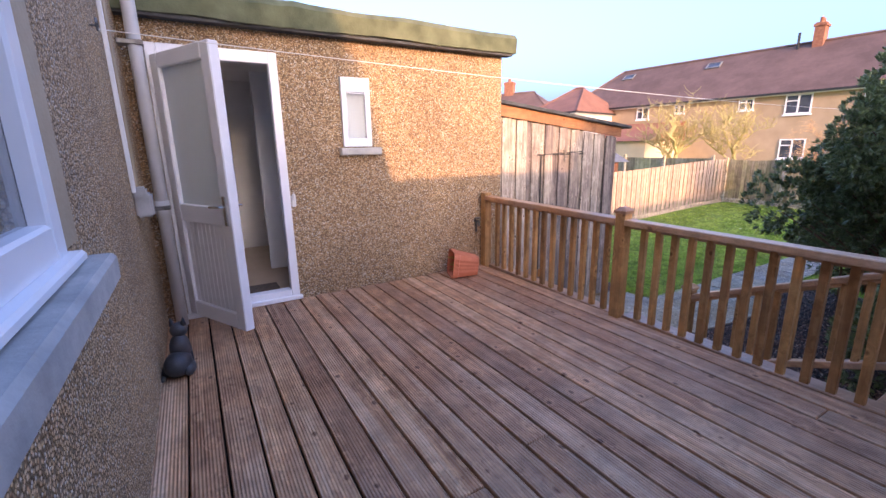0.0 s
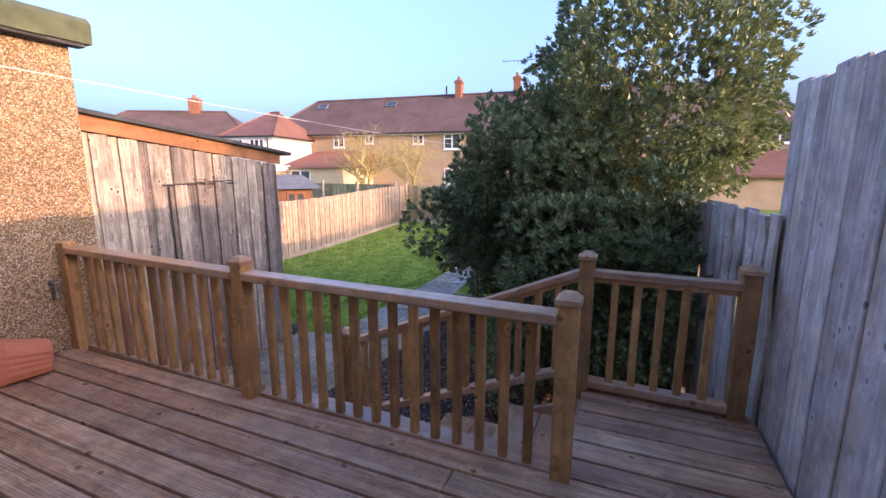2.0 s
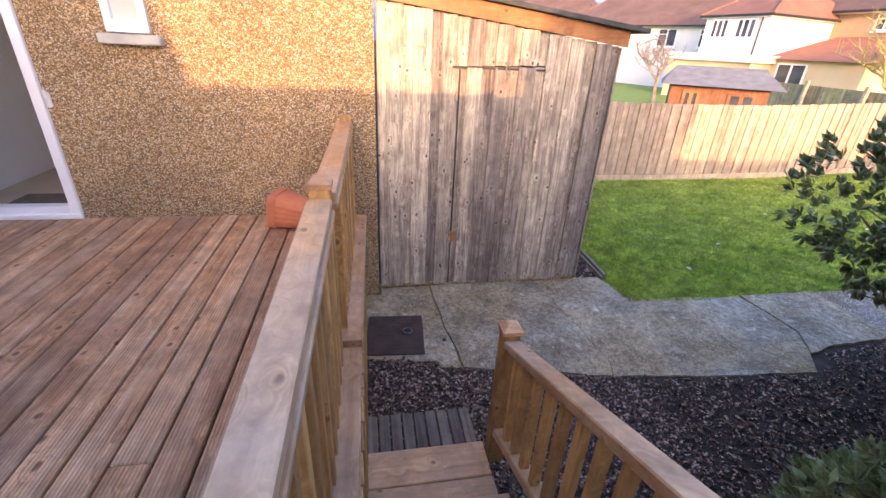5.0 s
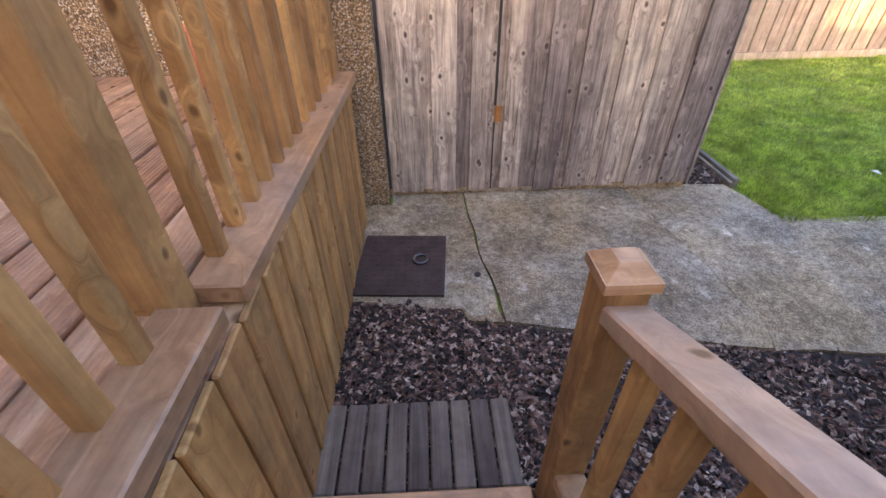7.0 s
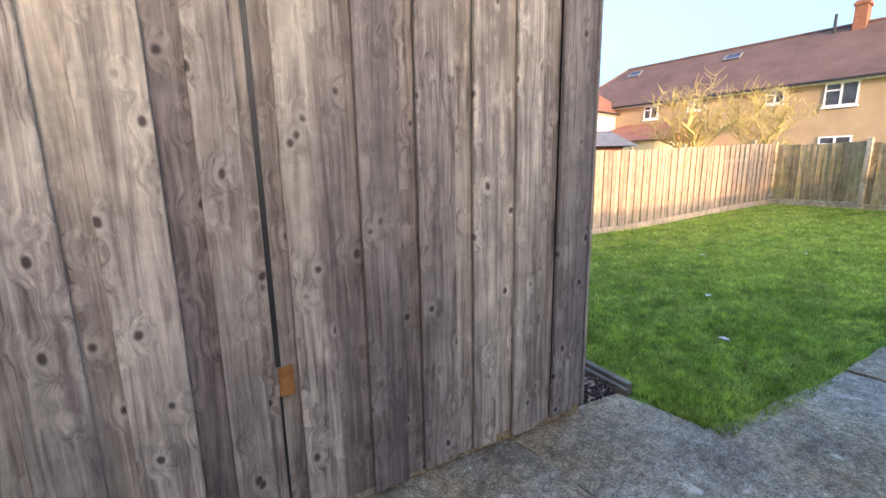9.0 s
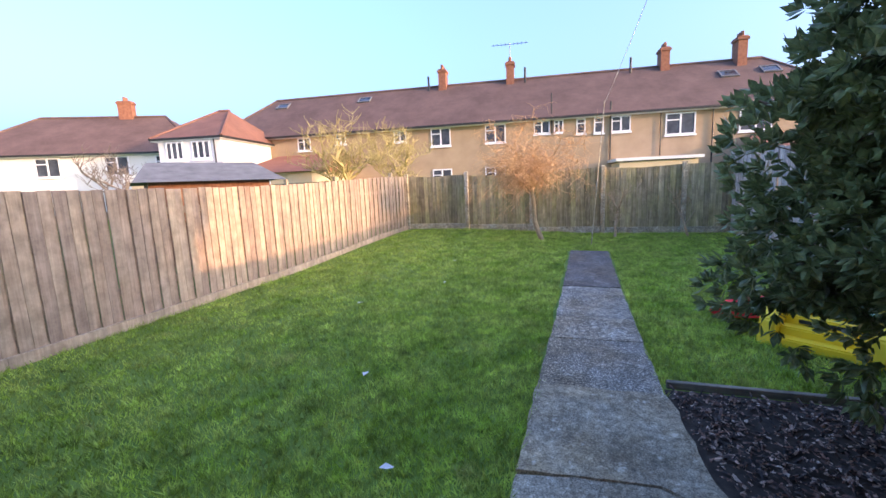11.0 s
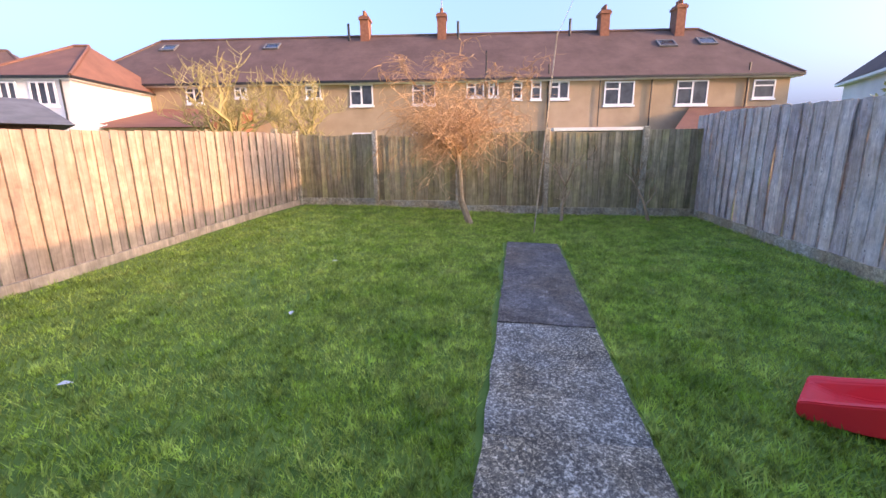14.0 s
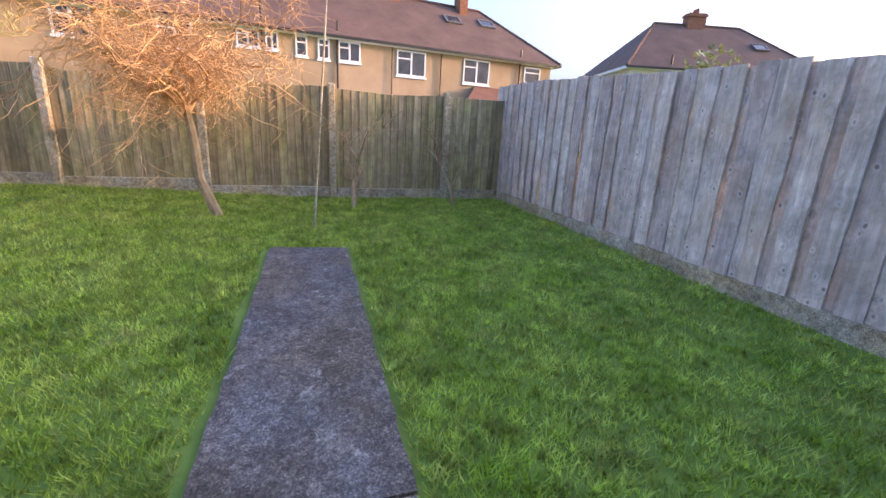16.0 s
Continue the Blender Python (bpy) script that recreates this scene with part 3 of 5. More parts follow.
def extension():
    t = thing("extension_house", (1.0, EY, 0), "single-storey pebbledashed house extension with a mossy flat roof", "house")
    top = 2.3
    bm = bmesh.new()
    for a, b in (((-0.6, 0, G), (-0.46, 0.25, top)), ((-0.46, 0, G), (0.43, 0.25, 0.0)), ((-0.46, 0, 2.09), (0.43, 0.25, top)), ((0.43, 0, G), (0.94, 0.25, top)),
                 ((0.94, 0, G), (1.22, 0.25, 1.34)), ((0.94, 0, 1.95), (1.22, 0.25, top)), ((1.22, 0, G), (2.74, 0.25, top)), ((2.49, 0.25, G), (2.74, 4.4, top)), ((-0.6, 4.15, G), (2.49, 4.4, top))):
        box(bm, (a[0], a[1] + EY, a[2]), (b[0], b[1] + EY, b[2]))
    bmesh.ops.remove_doubles(bm, verts=bm.verts[:], dist=0.0005)
    part(t, "wall", finish(bm, "wall", M_DASH))
    bm = bmesh.new()
    prof = [(-0.12, 2.27), (-0.13, 2.41), (-0.09, 2.46), (0.1, 2.44)]
    xs = frange(-0.6, 2.84, 0.12)
    rows = [[bm.verts.new((x, EY + y, z + 0.02 * noise.noise((x * 1.7, y, z * 3)) + 0.006 * noise.noise((x * 9, y, z)))) for y, z in prof] for x in xs]
    for r, s in zip(rows, rows[1:]):
        for k in range(3):
            bm.faces.new((r[k], s[k], s[k + 1], r[k + 1]))
    back = [bm.verts.new((x, EY + 0.1, 2.27)) for x in xs]
    for i in range(len(xs) - 1):
        bm.faces.new((rows[i][0], back[i], back[i + 1], rows[i + 1][0]))
    bm.faces.new((rows[-1][0], rows[-1][1], rows[-1][2], rows[-1][3], back[-1]))
    box(bm, (-0.6, EY + 0.1, 2.3), (2.84, EY + 4.5, 2.43))
    part(t, "roof", finish(bm, "roof", M_GREEN), label="green mossy felt roof edge")
    part(t, "soffit", boxes("soffit", M_FELT, ((-0.6, EY - 0.1, 2.245), (2.8, EY - 0.004, 2.268))))
    # small window
    part(t, "window", boxes("window", M_UPVC, ((0.945, EY - 0.02, 1.345), (0.995, EY + 0.06, 1.945)), ((1.165, EY - 0.02, 1.345), (1.215, EY + 0.06, 1.945)), ((0.995, EY - 0.02, 1.345), (1.165, EY + 0.06, 1.425)), ((0.995, EY - 0.02, 1.82), (1.165, EY + 0.06, 1.945)), ((1.01, EY - 0.032, 1.80), (1.165, EY - 0.016, 1.815)), bevel=0.004), label="small white frosted window")
    ob = part(t, "pane", boxes("pane", M_FROST, ((0.995, EY + 0.015, 1.42), (1.165, EY + 0.022, 1.82))))
    ob.visible_shadow = False
    part(t, "sill", boxes("sill", M_SILL, ((0.90, EY - 0.07, 1.27), (1.29, EY + 0.05, 1.337)), bevel=0.008), label="grey concrete sill")
    # door frame
    part(t, "door_frame", boxes("door_frame", M_UPVC, ((-0.46, EY - 0.03, 0.02), (-0.39, EY + 0.06, 2.09)), ((0.36, EY - 0.03, 0.02), (0.43, EY + 0.06, 2.09)), ((-0.39, EY - 0.03, 2.0), (0.36, EY + 0.06, 2.09)), ((-0.39, EY - 0.03, 0.02), (0.36, EY + 0.06, 0.1)), ((-0.47, EY - 0.06, 0.003), (0.45, EY - 0.03, 0.045)), bevel=0.006))
    # little room behind the door
    part(t, "inner_wall", boxes("inner_wall", M_WHITE, ((-0.6, EY + 0.254, 0), (-0.5, EY + 2.4, 2.24)), ((0.62, EY + 0.254, 0), (0.7, EY + 2.4, 2.24)), ((-0.5, EY + 2.3, 0), (0.62, EY + 2.4, 2.24)), ((0.35, EY + 1.0, 0.0), (0.618, EY + 1.06, 2.1)), ((-0.5, EY + 0.254, 2.18), (0.62, EY + 2.3, 2.24))))
    part(t, "inner_floor", boxes("inner_floor", M_FLOOR_IN, ((-0.5, EY + 0.06, 0.0), (0.62, EY + 2.3, 0.05))))
    return t


extension()
solo("door_mat", boxes("door_mat", M_MATT, ((-0.2, EY + 0.1, 0.051), (0.3, EY + 0.42, 0.062)), bevel=0.004), (0.05, EY + 0.26, 0.051), "small brown door mat just inside the door", "door mat")


def back_door():
    m = pose(-0.405, EY - 0.035, 0, 0, 0, -63)
    t = thing("back_door", (-0.405, EY - 0.035, 0.05), "white half-glazed back door standing open over the deck", "door")
    w, h0, h1 = 0.75, 0.06, 2.0
    part(t, "leaf", boxes("leaf", M_UPVC, ((0, -0.035, h0), (0.1, 0.035, h1)), ((w - 0.1, -0.035, h0), (w, 0.035, h1)), ((0.1, -0.035, h1 - 0.1), (w - 0.1, 0.035, h1)), ((0.1, -0.035, h0), (w - 0.1, 0.035, h0 + 0.12)), ((0.1, -0.035, 0.82), (w - 0.1, 0.035, 0.95)), bevel=0.007), m)
    me = boxes("panel", M_UPVC, ((-0.0265, -0.016, h0 + 0.12), (0.0265, 0.016, 0.82)), bevel=0.005)
    for i in range(10):
        part(t, "panel", me, m @ pose(0.1275 + i * 0.055, 0, 0))
    ob = part(t, "pane", boxes("pane", M_FROST, ((0.1, -0.006, 0.95), (w - 0.1, 0.006, h1 - 0.1))), m)
    ob.visible_shadow = False
    for s in (-1, 1):
        bm = bmesh.new()
        box(bm, (w - 0.065, s * 0.036, 0.83), (w - 0.035, s * 0.046, 1.03))
        rod(bm, (w - 0.05, s * 0.04, 0.96), (w - 0.05, s * 0.085, 0.96), 0.008)
        rod(bm, (w - 0.05, s * 0.08, 0.96), (w - 0.17, s * 0.08, 0.955), 0.009)
        part(t, "handle", finish(bm, "handle", M_CHROME), m, "chrome lever handle")
    for z in (0.25, 1.0, 1.75):
        bm = bmesh.new()
        rod(bm, (-0.012, -0.03, z), (-0.012, -0.03, z + 0.1), 0.012)
        part(t, "hinge", finish(bm, "hinge", M_UPVC), m)


back_door()


# ---- main house ----
HX = -0.6


def main_house():
    t = thing("house", (HX, 1.5, G), "brown pebbledashed two-storey house with white windows", "house")
    bm = bmesh.new()
    y0, y1, w0, w1 = -0.72, 6.9, 0.15, 1.28
    for a, b in (((HX - 0.28, y0, G), (HX, w0, 5.0)), ((HX - 0.28, w1, G), (HX, EY, 5.0)), ((HX - 0.28, w0, G), (HX, w1, 1.06)), ((HX - 0.28, w0, 2.2), (HX, w1, 5.0)),
                 ((HX - 0.28, EY, 2.44), (HX, y1, 5.0)), ((HX - 8, y0, G), (HX - 0.28, y0 + 0.25, 5.0)), ((HX - 8, y1 - 0.25, G), (HX - 0.28, y1, 5.0)), ((HX - 8, y0 + 0.25, G), (HX - 7.75, y1 - 0.25, 5.0))):
        box(bm, a, b)
    part(t, "wall", finish(bm, "wall", M_DASH))
    bm = bmesh.new()
    e = 0.3
    p = [bm.verts.new(v) for v in ((HX + e, y0 - e, 5.0), (HX + e, y1 + e, 5.0), (HX - 8 - e, y1 + e, 5.0), (HX - 8 - e, y0 - e, 5.0), (HX - 4, y0 + 2.6, 7.8), (HX - 4, y1 - 2.6, 7.8))]
    for f in ((0, 1, 5, 4), (1, 2, 5), (2, 3, 4, 5), (3, 0, 4), (3, 2, 1, 0)):
        bm.faces.new([p[k] for k in f])
    part(t, "roof", finish(bm, "roof", M_ROOF))
    part(t, "render_band", boxes("render_band", M_RENDER, ((HX, w1, 1.09), (HX + 0.012, w1 + 0.16, 2.35)), ((HX, w0 - 0.1, 2.2), (HX + 0.012, w1, 2.35)), ((HX, w0 - 0.1, 1.09), (HX + 0.012, w0, 2.2))), label="smooth tan render surround")
    part(t, "render_band", boxes("render_band", M_RENDER, ((HX, 3.2, 0.9), (HX + 0.010, 3.32, 2.3)), bevel=0.003))
    wx = HX - 0.05
    part(t, "window", boxes("window", M_UPVC, ((wx, w0, 1.08), (wx + 0.07, w0 + 0.08, 2.2)), ((wx, w1 - 0.09, 1.08), (wx + 0.07, w1, 2.2)), ((wx, w0 + 0.08, 1.08), (wx + 0.07, w1 - 0.09, 1.17)), ((wx, w0 + 0.08, 2.12), (wx + 0.07, w1 - 0.09, 2.2)), ((wx + 0.02, w0 - 0.02, 1.055), (wx + 0.10, w1 + 0.03, 1.085)), bevel=0.008), label="white plastic window frame")
    part(t, "pane", boxes("pane", M_GLASS, ((wx + 0.02, w0 + 0.08, 1.17), (wx + 0.03, w1 - 0.09, 2.12)))).visible_shadow = False
    part(t, "room_wall", boxes("room_wall", M_WHITE, ((HX - 2.8, y0 + 0.26, 0.2), (HX - 2.75, 3.6, 2.6)), ((HX - 2.75, y0 + 0.26, 2.5), (HX - 0.284, 3.6, 2.6)), ((HX - 2.75, y0 + 0.26, 0.15), (HX - 0.284, 3.6, 0.2)), ((HX - 2.75, 3.5, 0.2), (HX - 0.284, 3.6, 2.5))))
    part(t, "curtain", boxes("curtain", M_PALE, ((HX - 0.25, w1 - 0.16, 1.1), (HX - 0.2, w1 + 0.3, 2.3))))
    part(t, "sill", boxes("sill", M_SILL, ((HX - 0.02, w0 - 0.12, 0.965), (HX + 0.095, w1 + 0.14, 1.05)), bevel=0.012), label="rough grey stone sill")
    return t


main_house()


def unseen_lean_to():
    """Added, unseen: plain lean-to past the tall fence, profiled to shade the extension wall."""
    t = thing("shading_lean_to", (-2.0, -2.5, G), "unseen pebbledashed lean-to of the adjoining house, added to shade the extension wall", "house")
    bm = bmesh.new()
    pts = [(-6.0, G), (0.3, G), (0.3, 1.85), (-0.08, 3.3), (-0.9, 4.6), (-6.0, 4.6)]
    a = [bm.verts.new((x, -1.15, z)) for x, z in pts]
    b = [bm.verts.new((x, -4.5, z)) for x, z in pts]
    bm.faces.new(a)
    bm.faces.new(b[::-1])
    for k in range(len(pts)):
        j = (k + 1) % len(pts)
        bm.faces.new((a[k], a[j], b[j], b[k]))
    part(t, "wall", finish(bm, "wall", M_DASH))


unseen_lean_to()


def downpipe():
    t = thing("downpipe", (-0.5, 3.66, 0), "pale grey plastic downpipe clipped to the wall corner", "downpipe")
    bm = bmesh.new()
    rod(bm, (-0.5, 3.66, 0.0), (-0.5, 3.66, 4.9), 0.042, None, 16)
    rod(bm, (-0.5, 3.66, 0.86), (-0.5, 3.66, 0.98), 0.048, None, 16)
    part(t, "pipe", finish(bm, "pipe", M_PIPE, 0, True))
    me = boxes("bracket", M_METAL, ((-0.6, 3.61, -0.016), (-0.45, 3.71, 0.016)), bevel=0.004)
    for z in (0.93, 2.05, 3.6):
        part(t, "bracket", me, pose(0, 0, z))


downpipe()
bm = bmesh.new()
box(bm, (HX + 0.001, 2.95, 1.1), (HX + 0.022, 2.985, 2.3))
solo("cable_trunking", finish(bm, "cable_trunking", M_WHITE, 0.003), (HX, 2.97, 1.1), "thin white cable trunking down the pebbledash wall", "trunking")
bm = bmesh.new()
box(bm, (HX + 0.001, 2.98, 0.95), (HX + 0.09, 3.1, 1.09))
box(bm, (HX + 0.001, 2.96, 1.06), (HX + 0.07, 3.06, 1.13))
solo("junction_box", finish(bm, "junction_box", M_SILL, 0.012, False, 2), (HX, 3.04, 0.95), "grey weathered junction box on the house wall", "junction box")
bm = bmesh.new()
for k in range(8):
    a, b = k * 0.785, (k + 1) * 0.785
    rod(bm, (HX + 0.03, 2.55 + 0.025 * math.cos(a), 1.9 + 0.025 * math.sin(a)), (HX + 0.03, 2.55 + 0.025 * math.cos(b), 1.9 + 0.025 * math.sin(b)), 0.005, None, 6)
rod(bm, (HX, 2.575, 1.9), (HX + 0.03, 2.575, 1.9), 0.005)
solo("wall_hook", finish(bm, "wall_hook", M_METAL), (HX, 2.55, 1.9), "dark metal line hook on the house wall", "hook")


def wire(name, a, b, sag, r, mat, label):
    bm = bmesh.new()
    n = 24
    pts = [Vector(a).lerp(Vector(b), k / n) - Vector((0, 0, sag * 4 * (k / n) * (1 - k / n))) for k in range(n + 1)]
    for p, q in zip(pts, pts[1:]):
        rod(bm, p, q, r, None, 4)
    solo(name, finish(bm, name, mat), a, label, "line")


wire("clothes_line", (HX + 0.03, 2.55, 1.88), (13.7, 2.75, 1.9), 0.12, 0.0025, M_WHITE, "thin white washing line from house wall to pole")

# wall plate and tap
bm = bmesh.new()
box(bm, (0.435, EY - 0.03, 0.84), (0.475, EY - 0.001, 0.94))
box(bm, (0.445, EY - 0.045, 0.9), (0.47, EY - 0.02, 0.96))
solo("wall_plate", finish(bm, "wall_plate", M_WHITE, 0.008), (0.45, EY, 0.84), "small broken white plate on the pebbledash wall", "wall plate")
bm = bmesh.new()
rod(bm, (2.39, EY - 0.03, 0.40), (2.39, EY - 0.03, 0.52), 0.012)
rod(bm, (2.39, EY, 0.52), (2.39, EY - 0.07, 0.52), 0.013)
rod(bm, (2.39, EY - 0.07, 0.53), (2.39, EY - 0.08, 0.47), 0.011)
rod(bm, (2.36, EY - 0.045, 0.555), (2.42, EY - 0.045, 0.555), 0.009)
solo("garden_tap", finish(bm, "garden_tap", M_METAL), (2.39, EY, 0.4), "small dark metal garden tap on the wall", "tap")


def cat():
    m = pose(-0.5, 2.78, 0.004, 0, 0, -20)
    bm = bmesh.new()
    ball(bm, (0, -0.02, 0.075), (0.075, 0.10, 0.078), 16)
    ball(bm, (0, 0.035, 0.15), (0.058, 0.06, 0.10), 16)
    ball(bm, (0, 0.055, 0.265), (0.05, 0.052, 0.048), 16)
    ball(bm, (0, 0.1, 0.252), (0.022, 0.02, 0.018), 10)
    for s in (-1, 1):
        rod(bm, (s * 0.03, 0.05, 0.295), (s * 0.036, 0.05, 0.345), 0.02, 0.003, 6)
        rod(bm, (s * 0.03, 0.075, 0.0), (s * 0.028, 0.07, 0.15), 0.022, 0.02, 8)
        ball(bm, (s * 0.06, -0.02, 0.04), (0.03, 0.065, 0.042), 10)
    for k in range(6):
        a = 3.9 - k * 0.45
        ball(bm, (0.09 * math.cos(a), -0.03 + 0.1 * math.sin(a), 0.02), (0.022, 0.022, 0.018), 8)
    bmesh.ops.transform(bm, matrix=m, verts=bm.verts[:])
    me = finish(bm, "cat_statue", M_DARK, 0, True)
    solo("cat_statue", me, (-0.5, 2.78, 0.0), "dark grey stone seated cat ornament on the deck", "ornament")


cat()


def planter():
    """A ribbed square pot lying on its side."""
    t = thing("plant_pot", (2.0, 3.6, 0.0), "orange ribbed plastic plant pot lying on its side", "plant pot")
    m = pose(1.93, 3.58, 0.012, 0, 0, -18) @ pose(0, 0, 0.132, 0, 97, 0) @ Matrix.Scale(1.2, 4)
    bm = bmesh.new()
    n = 40

    def ring(r, z, inner=False):
        out = []
        for k in range(n):
            a = k * 2 * math.pi / n
            c, s = math.cos(a), math.sin(a)
            f = (abs(c) ** 6 + abs(s) ** 6) ** (-1 / 6)
            q = r * f * (1 if inner else 1 + 0.015 * (1 if k % 2 else -1))
            out.append(bm.verts.new(m @ Vector((q * c, q * s, z))))
        return out
    rings = [ring(0.108, 0, True), ring(0.116, 0.0, True), ring(0.116, 0.045), ring(0.108, 0.05), ring(0.082, 0.23), ring(0.07, 0.235, True)]
    inner = [ring(0.102, 0.002, True), ring(0.072, 0.22, True)]
    for a, b in zip(rings, rings[1:]):
        for k in range(n):
            bm.faces.new((a[k], a[(k + 1) % n], b[(k + 1) % n], b[k]))
    bm.faces.new(rings[-1])
    for k in range(n):
        bm.faces.new((rings[0][k], rings[0][(k + 1) % n], inner[0][(k + 1) % n], inner[0][k]))
        bm.faces.new((inner[0][k], inner[0][(k + 1) % n], inner[1][(k + 1) % n], inner[1][k]))
    part(t, "pot", finish(bm, "pot", M_TERRA))
    bm = bmesh.new()
    ret = bmesh.ops.create_cone(bm, cap_ends=True, segments=12, radius1=0.085, radius2=0.07, depth=0.12)
    bmesh.ops.transform(bm, matrix=m @ pose(0, 0, 0.15), verts=ret["verts"])
    part(t, "soil", finish(bm, "soil", M_SOIL_AND_UNDERDECK))
    verts, faces = [], []
    for k in range(26):
        p = Vector((rnd.uniform(-0.06, 0.06), rnd.uniform(-0.06, 0.06), 0.09))
        q = p + Vector((rnd.uniform(-0.05, 0.05), rnd.uniform(-0.05, 0.05), -rnd.uniform(0.06, 0.14)))
        i = len(verts)
        verts += [tuple(m @ (p + Vector((0.004, 0, 0)))), tuple(m @ (p - Vector((0.004, 0, 0)))), tuple(m @ q)]
        faces.append((i, i + 1, i + 2))
    part(t, "weeds", soup("weeds", verts, faces, M_BLADE), kind="stuff")


planter()

# ---- deck, landing, stairs, railings ----
RX = 2.5
deck = thing("deck", (1.0, 1.5, 0.0), "raised timber deck of grooved reddish-brown boards", "deck", kind="structure")
PITCH = 0.1472


def deck_boards():
    x, i = -0.541, 0
    meshes = {}
    while x < 3.3:
        wide = x < 2.45
        y0, y1 = -0.8, (EY - 0.012 if wide else 0.1)
        cuts = [y0, y1]
        if wide and i % 3 == 1:
            cuts = [y0, 0.55 + 0.9 * ((i * 0.37) % 1), y1]
        for a, b in zip(cuts, cuts[1:]):
            le = round(b - a - 0.004, 3)
            if le not in meshes:
                meshes[le] = boxes("board", M_DECK, ((-0.0685, -le / 2, -0.028), (0.0685, le / 2, 0.0)), bevel=0.005)
            part(deck, "board", meshes[le], pose(x, (a + b) / 2, 0.0015 * ((i * 7) % 3 - 1)))
        x += PITCH
        i += 1


deck_boards()
# One solid slab, not joists; its dark soil colour blackens the board gaps.
part(deck, "frame", boxes("frame", M_SOIL_AND_UNDERDECK, ((HX + 0.01, -0.78, -0.25), (2.42, EY - 0.01, -0.06)), ((2.42, -0.78, -0.2), (3.24, 0.02, -0.06))))
clad = boxes("cladding_board", M_RAIL, ((-0.009, -0.069, 0.0), (0.009, 0.069, -G - 0.055)), bevel=0.004)
y = 0.16
while y < EY - 0.1:
    part(deck, "cladding_board", clad, pose(RX + 0.105, y, G + 0.005, 0, 0, 3))
    y += 0.142
side = boxes("cladding_board", M_RAIL, ((-0.009, -0.069, 0.0), (0.009, 0.069, -G - 0.05)), bevel=0.004)
for k in range(6):
    part(deck, "cladding_board", side, pose(3.27, -0.72 + k * 0.142, G + 0.01))

part(deck, "fascia", boxes("fascia", M_RAILY, ((2.43, 0.1, -0.115), (2.595, EY - 0.012, -0.056)), bevel=0.003))

stairs = thing("stairs", (2.92, 1.0, G), "open timber steps leading from deck to garden", "stairs", kind="structure")
tread = boxes("tread", M_RAILX, ((2.605, -0.108, -0.04), (3.27, 0.108, 0.0)), bevel=0.006)
riser = boxes("riser", M_RAILX, ((2.63, -0.01, -0.132), (3.26, 0.01, -0.001)), bevel=0.003)
for k in range(4):
    z = -0.173 * (k + 1)
    for j in (0, 1):
        part(stairs, "tread", tread, pose(0, 0.225 + k * 0.44 + j * 0.221, z))
    part(stairs, "riser", riser, pose(0, 0.1 + k * 0.44 + 0.005, z + 0.13))
part(stairs, "riser", riser, pose(0, 1.85, -0.735))
for x in (2.645, 3.24):
    bm = bmesh.new()
    pts = [(0.11, -0.04), (0.11, -0.4), (1.4, G), (1.84, G), (1.84, -0.73)]
    for k in range(3, 0, -1):
        pts += [(0.11 + 0.44 * k, -0.735 + 0.173 * (4 - k) - 0.173), (0.11 + 0.44 * k, -0.735 + 0.173 * (4 - k))]
    a = [bm.verts.new((x - 0.018, p, q)) for p, q in pts]
    b = [bm.verts.new((x + 0.018, p, q)) for p, q in pts]
    bm.faces.new(a)
    bm.faces.new(b[::-1])
    for k in range(len(pts)):
        j = (k + 1) % len(pts)
        bm.faces.new((a[k], a[j], b[j], b[k]))
    part(stairs, "stringer", finish(bm, "stringer", M_RAILY))


def post_mesh(h, cap=True):
    return boxes("post", M_RAIL, ((-0.043, -0.043, 0), (0.043, 0.043, h)), bevel=0.005)


def cap_mesh():
    bm = bmesh.new()
    box(bm, (-0.052, -0.052, 0), (0.052, 0.052, 0.022))
    lo = [bm.verts.new((x * 0.049, y * 0.049, 0.022)) for x, y in ((-1, -1), (1, -1), (1, 1), (-1, 1))]
    hi = [bm.verts.new((x * 0.022, y * 0.022, 0.048)) for x, y in ((-1, -1), (1, -1), (1, 1), (-1, 1))]
    for k in range(4):
        j = (k + 1) % 4
        bm.faces.new((lo[k], lo[j], hi[j], hi[k]))
    bm.faces.new(hi)
    return finish(bm, "cap", M_RAILX, 0.0)


CAP = cap_mesh()
BAL = boxes("baluster", M_RAIL, ((-0.0205, -0.0205, 0.0), (0.0205, 0.0205, 0.66)), bevel=0.004)


